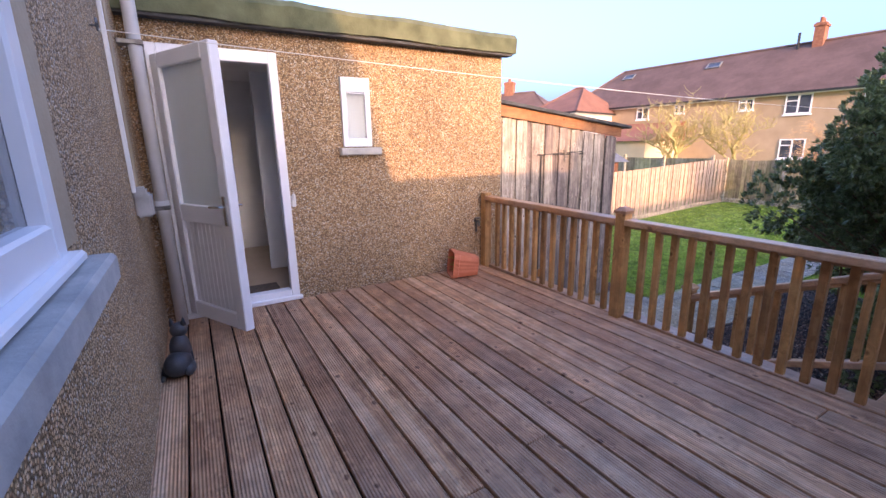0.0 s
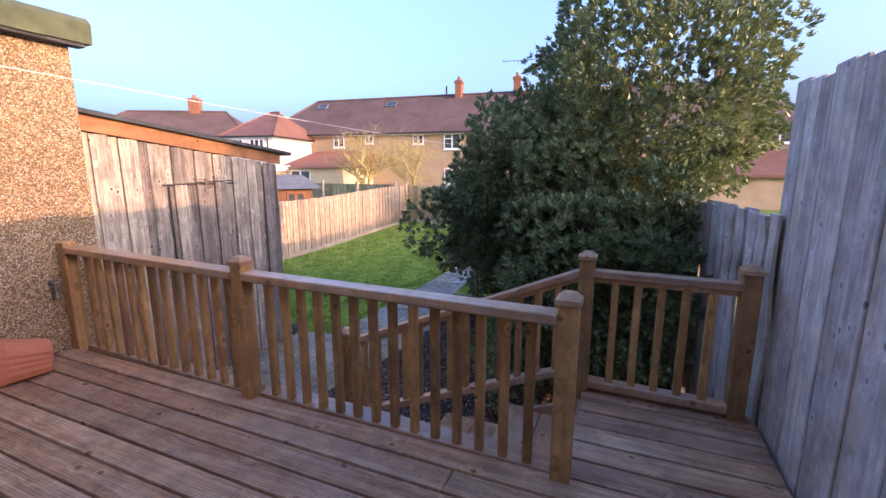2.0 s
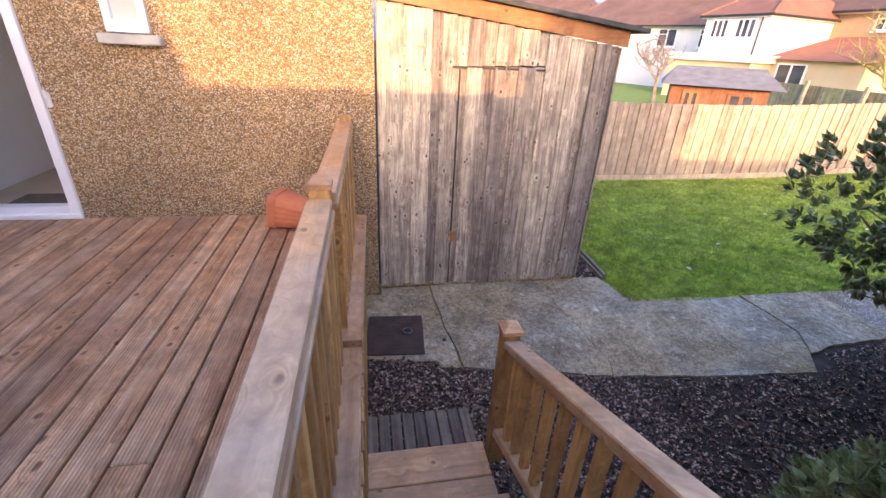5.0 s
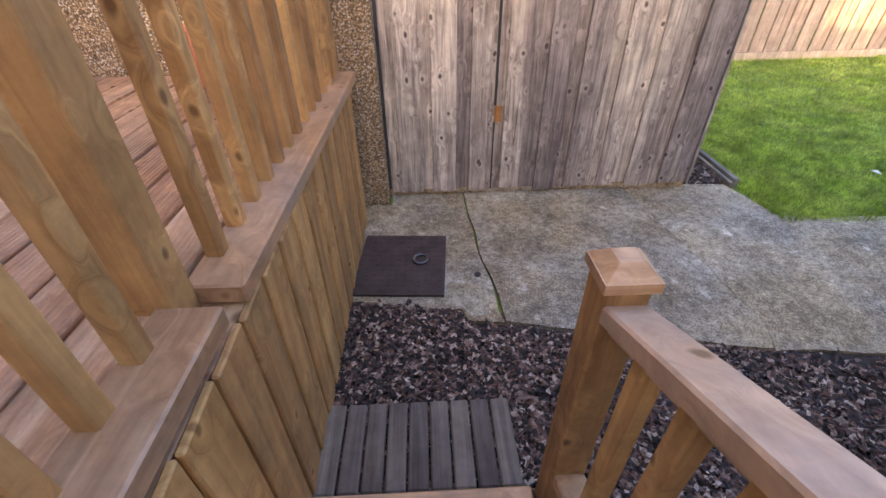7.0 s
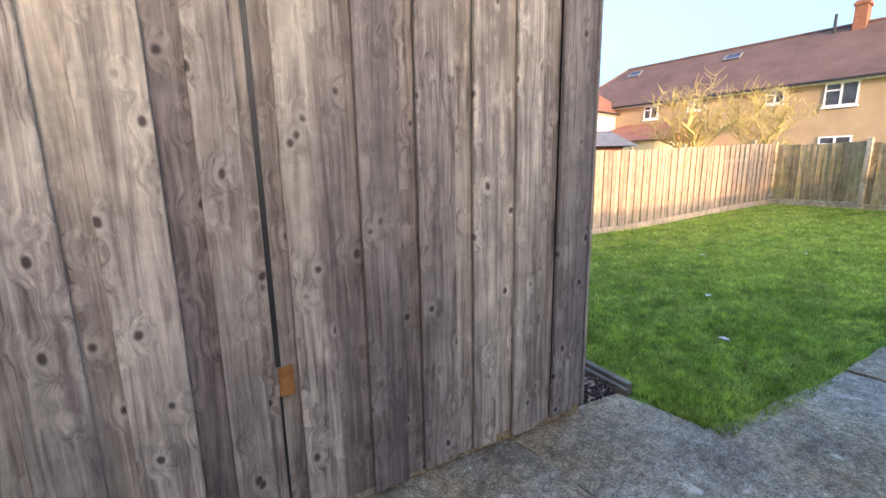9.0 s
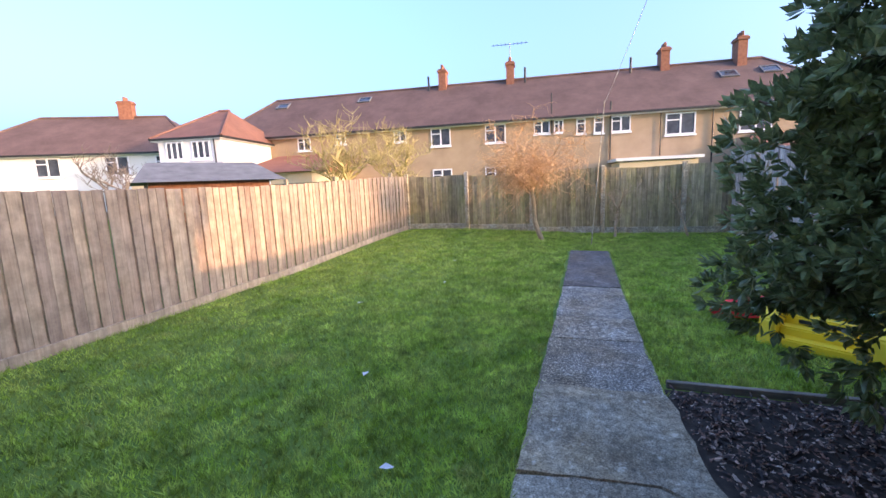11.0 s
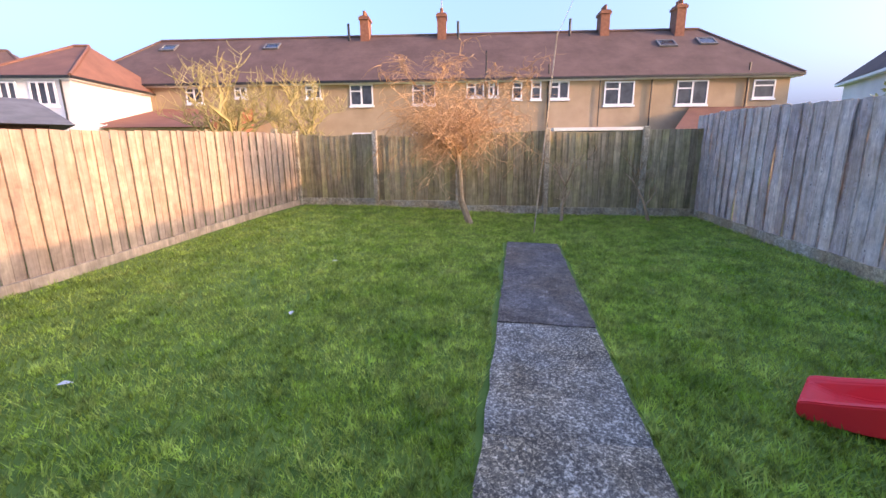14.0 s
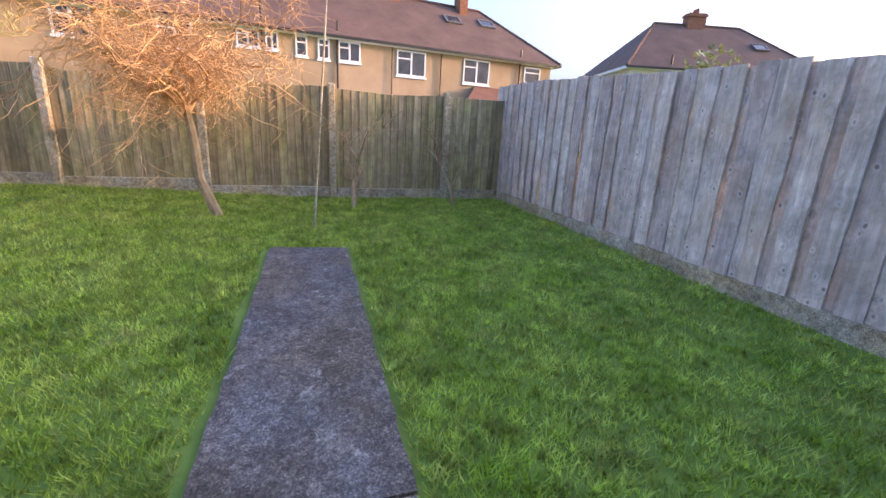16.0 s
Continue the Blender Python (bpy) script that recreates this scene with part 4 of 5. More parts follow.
def railing(label, posts, runs, loc):
    """posts: (x, y, foot, top, cap); runs: pairs of points along the top rail's line, with the rail tops."""
    t = thing("railing", loc, label, "railing", "deck railings")
    for x, y, z0, z1, cap in posts:
        part(t, "post", post_mesh(z1 - z0), pose(x, y, z0))
        if cap:
            part(t, "cap", CAP, pose(x, y, z1))
    for (x0, y0, z0), (x1, y1, z1), drop, wide, out in runs:
        a, b = Vector((x0, y0, z0)), Vector((x1, y1, z1))
        flat = Vector((b.x - a.x, b.y - a.y, 0))
        le = flat.length
        yaw = math.degrees(math.atan2(flat.y, flat.x)) - 90
        slope = (z1 - z0) / le
        for name, w, lo, hi in (("top_rail", wide, -0.045, 0.0), ("sub_rail", 0.02, -0.075, -0.045), ("bottom_rail", 0.04 + 0.5 * out, -drop, -drop + 0.05)):
            bm = bmesh.new()
            v = [bm.verts.new((sx * w, yy, hh + slope * yy)) for yy in (0, le) for sx in (-1, 1) for hh in (lo, hi)]
            for f in ((0, 1, 3, 2), (4, 6, 7, 5), (0, 4, 5, 1), (2, 3, 7, 6), (1, 5, 7, 3), (0, 2, 6, 4)):
                bm.faces.new([v[k] for k in f])
            part(t, name, finish(bm, name, M_RAILY, 0.005), pose(x0 + {"top_rail": 0.0, "sub_rail": 0.8 * out, "bottom_rail": 1.5 * out}[name], y0, z0, 0, 0, yaw))
        n = round(le / 0.118)
        h = drop - 0.05 - 0.06
        for k in range(1, n):
            f = k / n
            ob = part(t, "baluster", BAL, Matrix.Translation((x0 + flat.x * f + 0.8 * out, y0 + flat.y * f, z0 + (z1 - z0) * f - drop + 0.045)) @ Matrix.Diagonal((1, 1, (h + 0.01) / 0.66, 1)))
    return t


railing("treated timber deck railing with square balusters and capped posts",
        [(RX, EY - 0.06, -0.03, 0.83, False), (RX - 0.035, 1.95, G, 0.82, True), (RX - 0.03, 0.12, -0.4, 0.81, True)],
        [((RX, EY - 0.1, 0.8), (RX - 0.03, 1.99, 0.78), 0.83, 0.055, 0.05), ((RX - 0.035, 1.91, 0.78), (RX - 0.04, 0.16, 0.77), 0.81, 0.05, 0.05)], (RX, 1.95, 0))
railing("treated timber stair railing sloping down to a short newel post",
        [(3.32, 0.11, -0.4, 0.83, True), (3.3, -0.7, -0.4, 0.82, True), (3.35, 1.88, G - 0.05, 0.08, True)],
        [((3.32, 0.07, 0.77), (3.3, -0.66, 0.77), 0.74, 0.04, 0.0), ((3.32, 0.15, 0.765), (3.35, 1.84, 0.045), 0.66, 0.042, 0.0)], (3.32, 0.11, 0))


# ---- shed ----
SX0, SX1, SY = 2.76, 4.85, 3.9


def shed():
    t = thing("shed", ((SX0 + SX1) / 2, SY + 0.8, G), "weathered grey timber lean-to shed with a bolted door", "shed")

    def roof_z(x):
        return 1.66 - (x - SX0) * 0.115
    x, i = SX0 + 0.05, 0
    widths = []
    while x < SX1 - 0.02:
        w = 0.085 + 0.05 * ((i * 0.618) % 1)
        w = min(w, SX1 - x + 0.05)
        widths.append((x, w))
        x += w
        i += 1
    for i, (x, w) in enumerate(widths):
        z0 = G + 0.035 + 0.03 * rnd.random()
        top = roof_z(x) - 0.005
        cx = x + w / 2 - 0.05
        door = 3.4 < cx < 4.16
        y = SY + (-0.008 if i % 2 else 0.02) - (0.004 if door else 0)
        cuts = [(z0, top)]
        if door:
            cuts = [(z0, 1.205 + 0.04 * (cx - 3.4)), (1.217 + 0.04 * (cx - 3.4), top)]
        for a, b in cuts:
            bm = bmesh.new()
            lap = 0.012 if i % 2 else 0.0
            if door and abs(cx - 3.43) < 0.06 and b < 1.3:
                lap = -0.006
            box(bm, (-w / 2 - lap, -0.009, 0), (w / 2 + lap, 0.009, b - a))
            part(t, "plank", finish(bm, "plank", M_SHED, 0.003), pose(cx, y, a, rnd.uniform(-0.15, 0.15), 0, rnd.uniform(-1.2, 1.2)))
    # end wall, back and roof
    me = boxes("plank", M_SHED, ((-0.009, -0.062, 0), (0.009, 0.062, 2.25)), bevel=0.003)
    for k in range(14):
        part(t, "plank", me, pose(SX1 - 0.012 - (0.012 if k % 2 else 0), SY + 0.08 + k * 0.116, G + 0.03))
    part(t, "lining", boxes("lining", M_FELT, ((SX0 - 0.02, SY + 0.026, G), (SX1 - 0.04, SY + 0.05, 1.38)), ((SX1 - 0.06, SY + 0.05, G + 0.02), (SX1 - 0.04, SY + 1.7, 1.35)), ((SX0, SY + 1.68, G), (SX1 - 0.06, SY + 1.7, 1.35))))
    for name, mat, d0, d1, y0, y1, xa, xb in (("fascia", M_SHEDX, 0.0, 0.125, SY - 0.035, SY - 0.016, SX0 - 0.03, SX1 + 0.02), ("roof", M_FELT, 0.127, 0.165, SY - 0.09, SY + 1.8, SX0 - 0.04, SX1 + 0.16)):
        bm = bmesh.new()
        v = [bm.verts.new((xx, yy, roof_z(xx) + d)) for xx in (xa, xb) for yy in (y0, y1) for d in (d0, d1)]
        for f in ((0, 1, 3, 2), (4, 6, 7, 5), (0, 4, 5, 1), (2, 3, 7, 6), (1, 5, 7, 3), (0, 2, 6, 4)):
            bm.faces.new([v[k] for k in f])
        part(t, name, finish(bm, name, mat, 0.004), label="orange-brown timber fascia" if name == "fascia" else "dark felt roof")
    bm = bmesh.new()
    rod(bm, (3.82, SY - 0.03, 1.12), (3.82, SY - 0.03, 1.30), 0.006)
    box(bm, (3.80, SY - 0.03, 1.14), (3.84, SY - 0.02, 1.16))
    box(bm, (3.80, SY - 0.03, 1.245), (3.84, SY - 0.02, 1.265))
    rod(bm, (3.82, SY - 0.035, 1.19), (3.86, SY - 0.04, 1.17), 0.005)
    part(t, "bolt", finish(bm, "bolt", M_METAL), label="dark metal bolt")
    part(t, "door_gap", boxes("door_gap", M_BLACK, ((3.37, SY - 0.018, 1.203), (4.17, SY - 0.0145, 1.22))))
    part(t, "door_gap", boxes("door_gap", M_BLACK, ((3.425, SY - 0.02, -0.24), (3.44, SY - 0.0125, 1.2)), ((3.428, SY - 0.02, G + 0.06), (3.436, SY - 0.0125, -0.34))))
    part(t, "hinge", boxes("hinge", M_HINGE, ((3.43, SY - 0.026, -0.34), (3.475, SY - 0.0205, -0.24)), bevel=0.002), label="orange rusty hinge")
    part(t, "plinth", boxes("plinth", M_CONC, ((SX0 - 0.02, SY + 0.02, G), (SX1 - 0.03, SY + 0.09, G + 0.06)), bevel=0.01))


shed()


# ---- boundary fences ----
def fence_left():
    t = thing("fence", (9, 7.7, G), "pale featheredge timber garden fence on a gravel board", "fence", "garden fences")
    meshes = [boxes("plank", M_FENCE_L, ((-0.0615, -0.007, 0), (0.0615, 0.007, 1.36 + 0.004 * k)), bevel=0.003) for k in range(4)]
    x, i = 3.0, 0
    while x < 15.78:
        y = 7.52 + (x - 3) * 0.0285
        z = lawn_z(x, 7.6) + 0.08 + 0.02 * smoothstep((x - 9) / 6)
        part(t, "plank", meshes[rnd.randrange(4)], pose(x, y + (0.012 if i % 2 else 0), z, rnd.uniform(-0.3, 0.3), rnd.uniform(-0.4, 0.4), 10))
        x += 0.112
        i += 1
    bm = bmesh.new()
    for x0, x1 in zip(frange(3, 15.78, 1.83), frange(3, 15.78, 1.83)[1:]):
        z = lawn_z((x0 + x1) / 2, 7.6)
        a = math.degrees(math.atan2(lawn_z(x1, 7.6) - lawn_z(x0, 7.6), x1 - x0))
        box(bm, (-(x1 - x0) / 2, -0.02, -0.1), ((x1 - x0) / 2, 0.02, 0.095), pose((x0 + x1) / 2, 7.505 + ((x0 + x1) / 2 - 3) * 0.0285, z, 0, -a, 1.6))
    part(t, "gravel_board", finish(bm, "gravel_board", M_FENCE_L, 0.003))
    bm = bmesh.new()
    for dz in (0.3, 1.1):
        box(bm, (-6.4, 0.03, dz), (6.4, 0.07, dz + 0.08), pose(9.4, 7.705, G + 0.06, 0, -0.5, 1.63))
    part(t, "back_rail", finish(bm, "back_rail", M_FENCE_L))


fence_left()
BX = 15.82


def fence_back():
    t = thing("fence", (BX, 3.8, G), "green-tinged timber panel fence between concrete posts", "fence", "garden fences")
    ys = [7.86, 6.12, 4.4, 2.68, 0.92, -0.15]
    for k, y in enumerate(ys[:-1]):
        z = lawn_z(BX, y)
        part(t, "post", boxes("post", M_POST, ((-0.055, -0.05, -0.1), (0.045, 0.05, 1.53 + (0.12 if k > 2 else 0))), bevel=0.012), pose(BX - 0.02, y, z))
    meshes = [boxes("plank", M_FENCE_B, ((-0.006, -0.066, 0), (0.006, 0.066, 1.33)), bevel=0.003) for k in range(2)]
    tall = boxes("plank", M_FENCE_B, ((-0.006, -0.066, 0), (0.006, 0.066, 1.46)), bevel=0.003)
    for k, (a, b) in enumerate(zip(ys, ys[1:])):
        z = lawn_z(BX, (a + b) / 2)
        part(t, "gravel_board", boxes("gravel_board", M_POST, ((-0.02, b + 0.05, -0.1), (0.02, a - 0.05, 0.14)), bevel=0.005), pose(BX, 0, z))
        n = max(1, round((a - b - 0.1) / 0.118))
        for j in range(n):
            yy = a - 0.05 - (j + 0.5) * (a - b - 0.1) / n
            f = (j + 0.5) / n
            sagged = 0.035 * (abs(2 * f - 1) - 1) * (1 if k < 4 else 0)
            part(t, "plank", tall if k > 1 else meshes[j % 2], pose(BX + 0.01, yy, z + 0.13 + sagged, 0, rnd.uniform(-0.3, 0.3), 6))


fence_back()


def right_y(x):
    return -0.8 + 0.7 * smoothstep((x - 3.4) / 8.5) if x > 3.4 else -0.8


def fence_right():
    t = thing("fence", (9, -0.2, G), "silver-grey weathered timber fence with warped boards", "fence", "garden fences")
    meshes = []
    for k in range(9):
        bm = bmesh.new()
        n, le = 14, 1.725 + 0.004 * k
        front, rear = [], []
        for j in range(n + 1):
            z = le * j / n
            f, r = [], []
            for q in range(5):
                u = q / 4 - 0.5
                o = 0.016 * math.cos(u * 3.1) * math.sin(k * 1.7 + 1 + z) + u * 0.014 * math.sin(z * (2.0 + 0.5 * k) + k * 2.1) + 0.014 * noise.noise((u * 3, z * 4.5, k * 3.3))
                f.append(bm.verts.new((u * 0.145, 0.009 + o, z)))
                r.append(bm.verts.new((u * 0.145, -0.009 + o, z)))
            front.append(f)
            rear.append(r)
        for j in range(n):
            for q in range(4):
                bm.faces.new((front[j][q], front[j + 1][q], front[j + 1][q + 1], front[j][q + 1]))
                bm.faces.new((rear[j][q], rear[j][q + 1], rear[j + 1][q + 1], rear[j + 1][q]))
            for q in (0, 4):
                bm.faces.new((front[j][q], rear[j][q], rear[j + 1][q], front[j + 1][q]))
        for j in (0, n):
            for q in range(4):
                bm.faces.new((front[j][q], front[j][q + 1], rear[j][q + 1], rear[j][q]))
        meshes.append(finish(bm, "plank", M_FENCE_R))
    x, i = 3.4, 0
    while x < 16.1:
        a = math.degrees(math.atan2(right_y(x + 0.1) - right_y(x - 0.1), 0.2))
        top = 1.10 - 0.34 * smoothstep((x - 4) / 5) + 0.2 * smoothstep((x - 10) / 6)
        z = top - 1.73
        part(t, "plank", meshes[rnd.randrange(9)], pose(x, right_y(x) + (0.022 if i % 2 else 0), z, rnd.uniform(-0.2, 0.2), 0, a + rnd.uniform(-2, 2)))
        x += 0.108
        i += 1
    bm = bmesh.new()
    xs = frange(3.5, 15.8, 1.0)
    for x0, x1 in zip(xs, xs[1:]):
        v = [bm.verts.new((xx, right_y(xx) + yy, G + zz)) for xx in (x0, x1) for yy in (0.0, 0.055) for zz in (-0.1, 0.13)]
        for f in ((0, 1, 3, 2), (4, 6, 7, 5), (0, 4, 5, 1), (2, 3, 7, 6), (1, 5, 7, 3), (0, 2, 6, 4)):
            bm.faces.new([v[k] for k in f])
    part(t, "gravel_board", finish(bm, "gravel_board", M_POST))
    t2 = thing("fence", (1.4, -0.84, G), "tall silver-grey weathered timber fence beside the deck", "fence", "garden fences")
    me = [boxes("plank", M_FENCE_R, ((-0.075, -0.011, 0), (0.075, 0.011, 2.59 + 0.015 * k)), bevel=0.004) for k in range(3)]
    x, i = -1.6, 0
    while x < 3.38:
        part(t2, "plank", me[i % 3], pose(x, -0.83 - (0.012 if i % 2 else 0), G + 0.02, rnd.uniform(-0.2, 0.2), 0, rnd.uniform(-1.5, 1.5)))
        x += 0.131
        i += 1
    part(t2, "post", boxes("post", M_FENCE_R, ((3.4, -0.95, G), (3.48, -0.85, 1.2)), bevel=0.006))


fence_right()


# ---- plants ----
def tube(verts, faces, pts, radii, seg=5):
    prev = None
    for k, (p, r) in enumerate(zip(pts, radii)):
        d = (pts[min(k + 1, len(pts) - 1)] - pts[max(k - 1, 0)]).normalized()
        a = d.orthogonal().normalized()
        b = d.cross(a)
        i = len(verts)
        for s in range(seg):
            w = 2 * math.pi * s / seg
            verts.append(tuple(p + (a * math.cos(w) + b * math.sin(w)) * r))
        if prev is not None:
            for s in range(seg):
                faces.append((prev + s, prev + (s + 1) % seg, i + (s + 1) % seg, i + s))
        prev = i


LOBES = [((6.3, -0.25, 2.2), (1.35, 1.2, 1.75)), ((5.95, 1.2, 1.1), (0.75, 0.75, 1.1)), ((5.72, 2.05, 0.5), (0.36, 0.34, 0.5)), ((4.85, 0.3, 0.2), (0.68, 0.72, 0.95)), ((4.5, 0.72, -0.3), (0.5, 0.5, 0.45)),
         ((6.9, 1.3, 0.5), (0.75, 0.8, 1.2)), ((6.3, 0.5, 0.6), (1.1, 1.0, 1.2)), ((6.9, 1.75, 0.2), (0.5, 0.55, 0.85)), ((5.5, 1.45, 1.25), (0.42, 0.42, 0.55)), ((5.5, 0.45, 1.45), (0.7, 0.65, 0.9)), ((5.0, -0.25, 0.35), (0.8, 0.5, 1.0)),
         ((7.0, 2.16, 0.35), (0.3, 0.32, 0.85)), ((6.8, 1.9, 0.95), (0.35, 0.35, 0.45))]


def bush():
    t = thing("evergreen_bush", (5.75, -0.1, G), "large dark evergreen shrub with leathery leaves over the bark bed", "bush")
    rng = random.Random(21)
    verts, faces = [], []
    root = Vector((5.75, -0.2, G))
    ends = []
    for c, r in LOBES:
        for k in range(4):
            tip = Vector(c) + Vector((rng.uniform(-0.6, 0.6) * r[0], rng.uniform(-0.6, 0.6) * r[1], rng.uniform(-0.3, 0.6) * r[2]))
            mid = root.lerp(tip, 0.45) + Vector((rng.uniform(-0.2, 0.2), rng.uniform(-0.2, 0.2), 0.15 - 0.3 * rng.random()))
            pts = [root + Vector((rng.uniform(-0.1, 0.1), rng.uniform(-0.1, 0.1), -0.02)), root.lerp(mid, 0.5) + Vector((rng.uniform(-0.1, 0.1), rng.uniform(-0.1, 0.1), 0.1)), mid, mid.lerp(tip, 0.6) + Vector((rng.uniform(-0.15, 0.15), rng.uniform(-0.15, 0.15), 0)), tip]
            tube(verts, faces, pts, (0.05, 0.042, 0.03, 0.018, 0.006), 6)
            for q in range(5):
                e = mid.lerp(tip, rng.random()) + Vector((rng.gauss(0, 0.3), rng.gauss(0, 0.3), rng.gauss(0.05, 0.3)))
                b = mid.lerp(tip, rng.random() * 0.6)
                tube(verts, faces, [b, b.lerp(e, 0.5) + Vector((0, 0, 0.05)), e], (0.013, 0.009, 0.003), 4)
    part(t, "branches", soup("branches", verts, faces, M_BARK))
    verts, faces = [], []
    for c, r in LOBES:
        area = r[0] * r[1] + r[1] * r[2] + r[0] * r[2]
        n = int(area * (1250 if r[2] > 1.5 else 900))
        for k in range(n):
            d = Vector((rng.gauss(0, 1), rng.gauss(0, 1), rng.gauss(0, 1))).normalized()
            f = 1 - 0.42 * rng.random() ** 1.6
            base = Vector((c[0] + d.x * r[0] * f, c[1] + d.y * r[1] * f, c[2] + d.z * r[2] * f))
            f2 = noise.noise((base.x * 1.9, base.y * 1.9, base.z * 1.9))
            if f2 < -0.34:
                continue
            base += d * 0.34 * f2
            if base.z < G + 0.12 or (base.y < right_y(base.x) + 0.05 and base.z < 1.1) or (base.x < 3.75) or base.y > 2.54:
                continue
            out = (d + Vector((rng.gauss(0, 0.35), rng.gauss(0, 0.35), 0.35 + rng.gauss(0, 0.35)))).normalized()
            a = out.orthogonal().normalized()
            b = out.cross(a)
            nl = 7
            for q in range(nl):
                w = q * 2.4 + rng.random()
                tilt = 0.35 + 0.75 * q / nl
                ld = (out * math.cos(tilt) + (a * math.cos(w) + b * math.sin(w)) * math.sin(tilt)).normalized()
                le = rng.uniform(0.05, 0.088)
                wd = ld.cross(out).normalized() * le * 0.22
                up = ld.cross(wd).normalized() * le * 0.05
                p0 = base + out * 0.02 * (nl - q) / nl
                i = len(verts)
                for v in (p0, p0 + ld * le * 0.55 + wd + up, p0 + ld * le - up, p0 + ld * le * 0.55 - wd + up):
                    verts.append(tuple(v))
                faces += [(i, i + 1, i + 2), (i, i + 2, i + 3)]
    part(t, "leaves", soup("leaves", verts, faces, M_LEAF), kind="stuff")


bush()


def shrub(c, r, n, le, label, seed):
    t = thing("shrub", (c[0], c[1], G), label, "bush", "shrubs behind the fence")
    rng = random.Random(seed)
    verts, faces = [], []
    for k in range(6):
        a = k * 1.05
        tube(verts, faces, [Vector((c[0], c[1], G - 0.02)), Vector((c[0] + 0.2 * r[0] * math.cos(a), c[1] + 0.2 * r[1] * math.sin(a), (G + c[2]) / 2)), Vector((c[0] + 0.6 * r[0] * math.cos(a), c[1] + 0.6 * r[1] * math.sin(a), c[2] + 0.4 * r[2]))], (0.04, 0.03, 0.01), 5)
    part(t, "branches", soup("branches", verts, faces, M_BARK))
    verts, faces = [], []
    for k in range(n):
        d = Vector((rng.gauss(0, 1), rng.gauss(0, 1), rng.gauss(0, 1))).normalized() * (1 - 0.45 * rng.random())
        p = Vector((c[0] + d.x * r[0], c[1] + d.y * r[1], c[2] + d.z * r[2]))
        p += d * 0.2 * noise.noise(p * 2)
        q = Vector((rng.gauss(0, 1), rng.gauss(0, 1), rng.gauss(0, 1))).normalized() * le
        w = q.orthogonal().normalized() * le * 0.25
        i = len(verts)
        verts += [tuple(p), tuple(p + q * 0.5 + w), tuple(p + q), tuple(p + q * 0.5 - w)]
        faces += [(i, i + 1, i + 2), (i, i + 2, i + 3)]
    part(t, "leaves", soup("leaves", verts, faces, M_LEAF), kind="stuff")


# The first shrub is out of view, added to shade the shed's right part.
shrub((3.88, -2.3, 1.45), (0.82, 0.6, 1.75), 28000, 0.13, "unseen evergreen shrub behind the tall fence, added to shade the shed", 31)
shrub((12.7, -0.75, 0.55), (0.4, 0.35, 0.6), 900, 0.07, "small leafy shrub showing above the grey fence", 32)


def willow():
    t = thing("contorted_willow_tree", (14.3, 4.0, lawn_z(14.3, 4)), "bare contorted willow with drooping curly orange twigs", "tree")
    rng = random.Random(5)
    verts, faces = [], []
    b0 = Vector((14.3, 4.0, lawn_z(14.3, 4) - 0.03))
    head = Vector((14.45, 4.25, 0.35))
    tube(verts, faces, [b0, b0.lerp(head, 0.35) + Vector((0.03, 0.08, 0)), b0.lerp(head, 0.7) + Vector((0, 0.02, 0)), head], (0.06, 0.05, 0.048, 0.04), 8)
    part(t, "trunk", soup("trunk", verts, faces, M_WILLOW))
    verts, faces = [], []

    def curl(p, d, le, r, seg, droop):
        pts = [p]
        ax = rng.random() * 6.28
        for k in range(seg):
            ax += rng.gauss(0, 1.0)
            d = (d + Vector((0.55 * math.cos(ax), 0.55 * math.sin(ax), rng.gauss(-droop, 0.25)))).normalized()
            pts.append(pts[-1] + d * le / seg)
        tube(verts, faces, pts, [r * (1 - 0.75 * k / seg) for k in range(seg + 1)], 3)
        return pts
    for k in range(22):
        a = k * 0.66 + rng.random() * 0.4
        d = Vector((math.cos(a) * 0.7, math.sin(a) * 0.8, 0.7 + 2.4 * rng.random()))
        limb = curl(head - Vector((0, 0, 0.2 * rng.random())), d.normalized(), rng.uniform(1.1, 2.1), 0.016, 9, -0.2)
        for p in limb[2:]:
            for q in range(3):
                e = curl(p, Vector((math.cos(a) * 0.5 + rng.gauss(0, 0.7), math.sin(a) * 0.5 + rng.gauss(0, 0.7), rng.gauss(0.35, 0.6))).normalized(), rng.uniform(0.25, 0.6), 0.0055, 7, 0.04)
                for w in e[2:]:
                    if rng.random() < 0.8:
                        curl(w, Vector((rng.gauss(0, 0.7), rng.gauss(0, 0.7), rng.gauss(-0.1, 0.5))).normalized(), rng.uniform(0.15, 0.5), 0.004, 6, 0.2)
    for k in range(46):
        a = k * 2.4
        p = head + Vector((math.cos(a) * rng.uniform(0.3, 0.9), math.sin(a) * rng.uniform(0.3, 1.0), rng.uniform(0.0, 0.7)))
        e = curl(p, Vector((math.cos(a), math.sin(a), -0.3)).normalized(), rng.uniform(0.6, 1.2), 0.006, 10, 0.3)
        for w in e[3:]:
            curl(w, Vector((rng.gauss(0, 0.7), rng.gauss(0, 0.7), -0.4)).normalized(), rng.uniform(0.15, 0.4), 0.004, 5, 0.2)
    part(t, "twigs", soup("twigs", verts, faces, M_TWIG), kind="stuff")


willow()


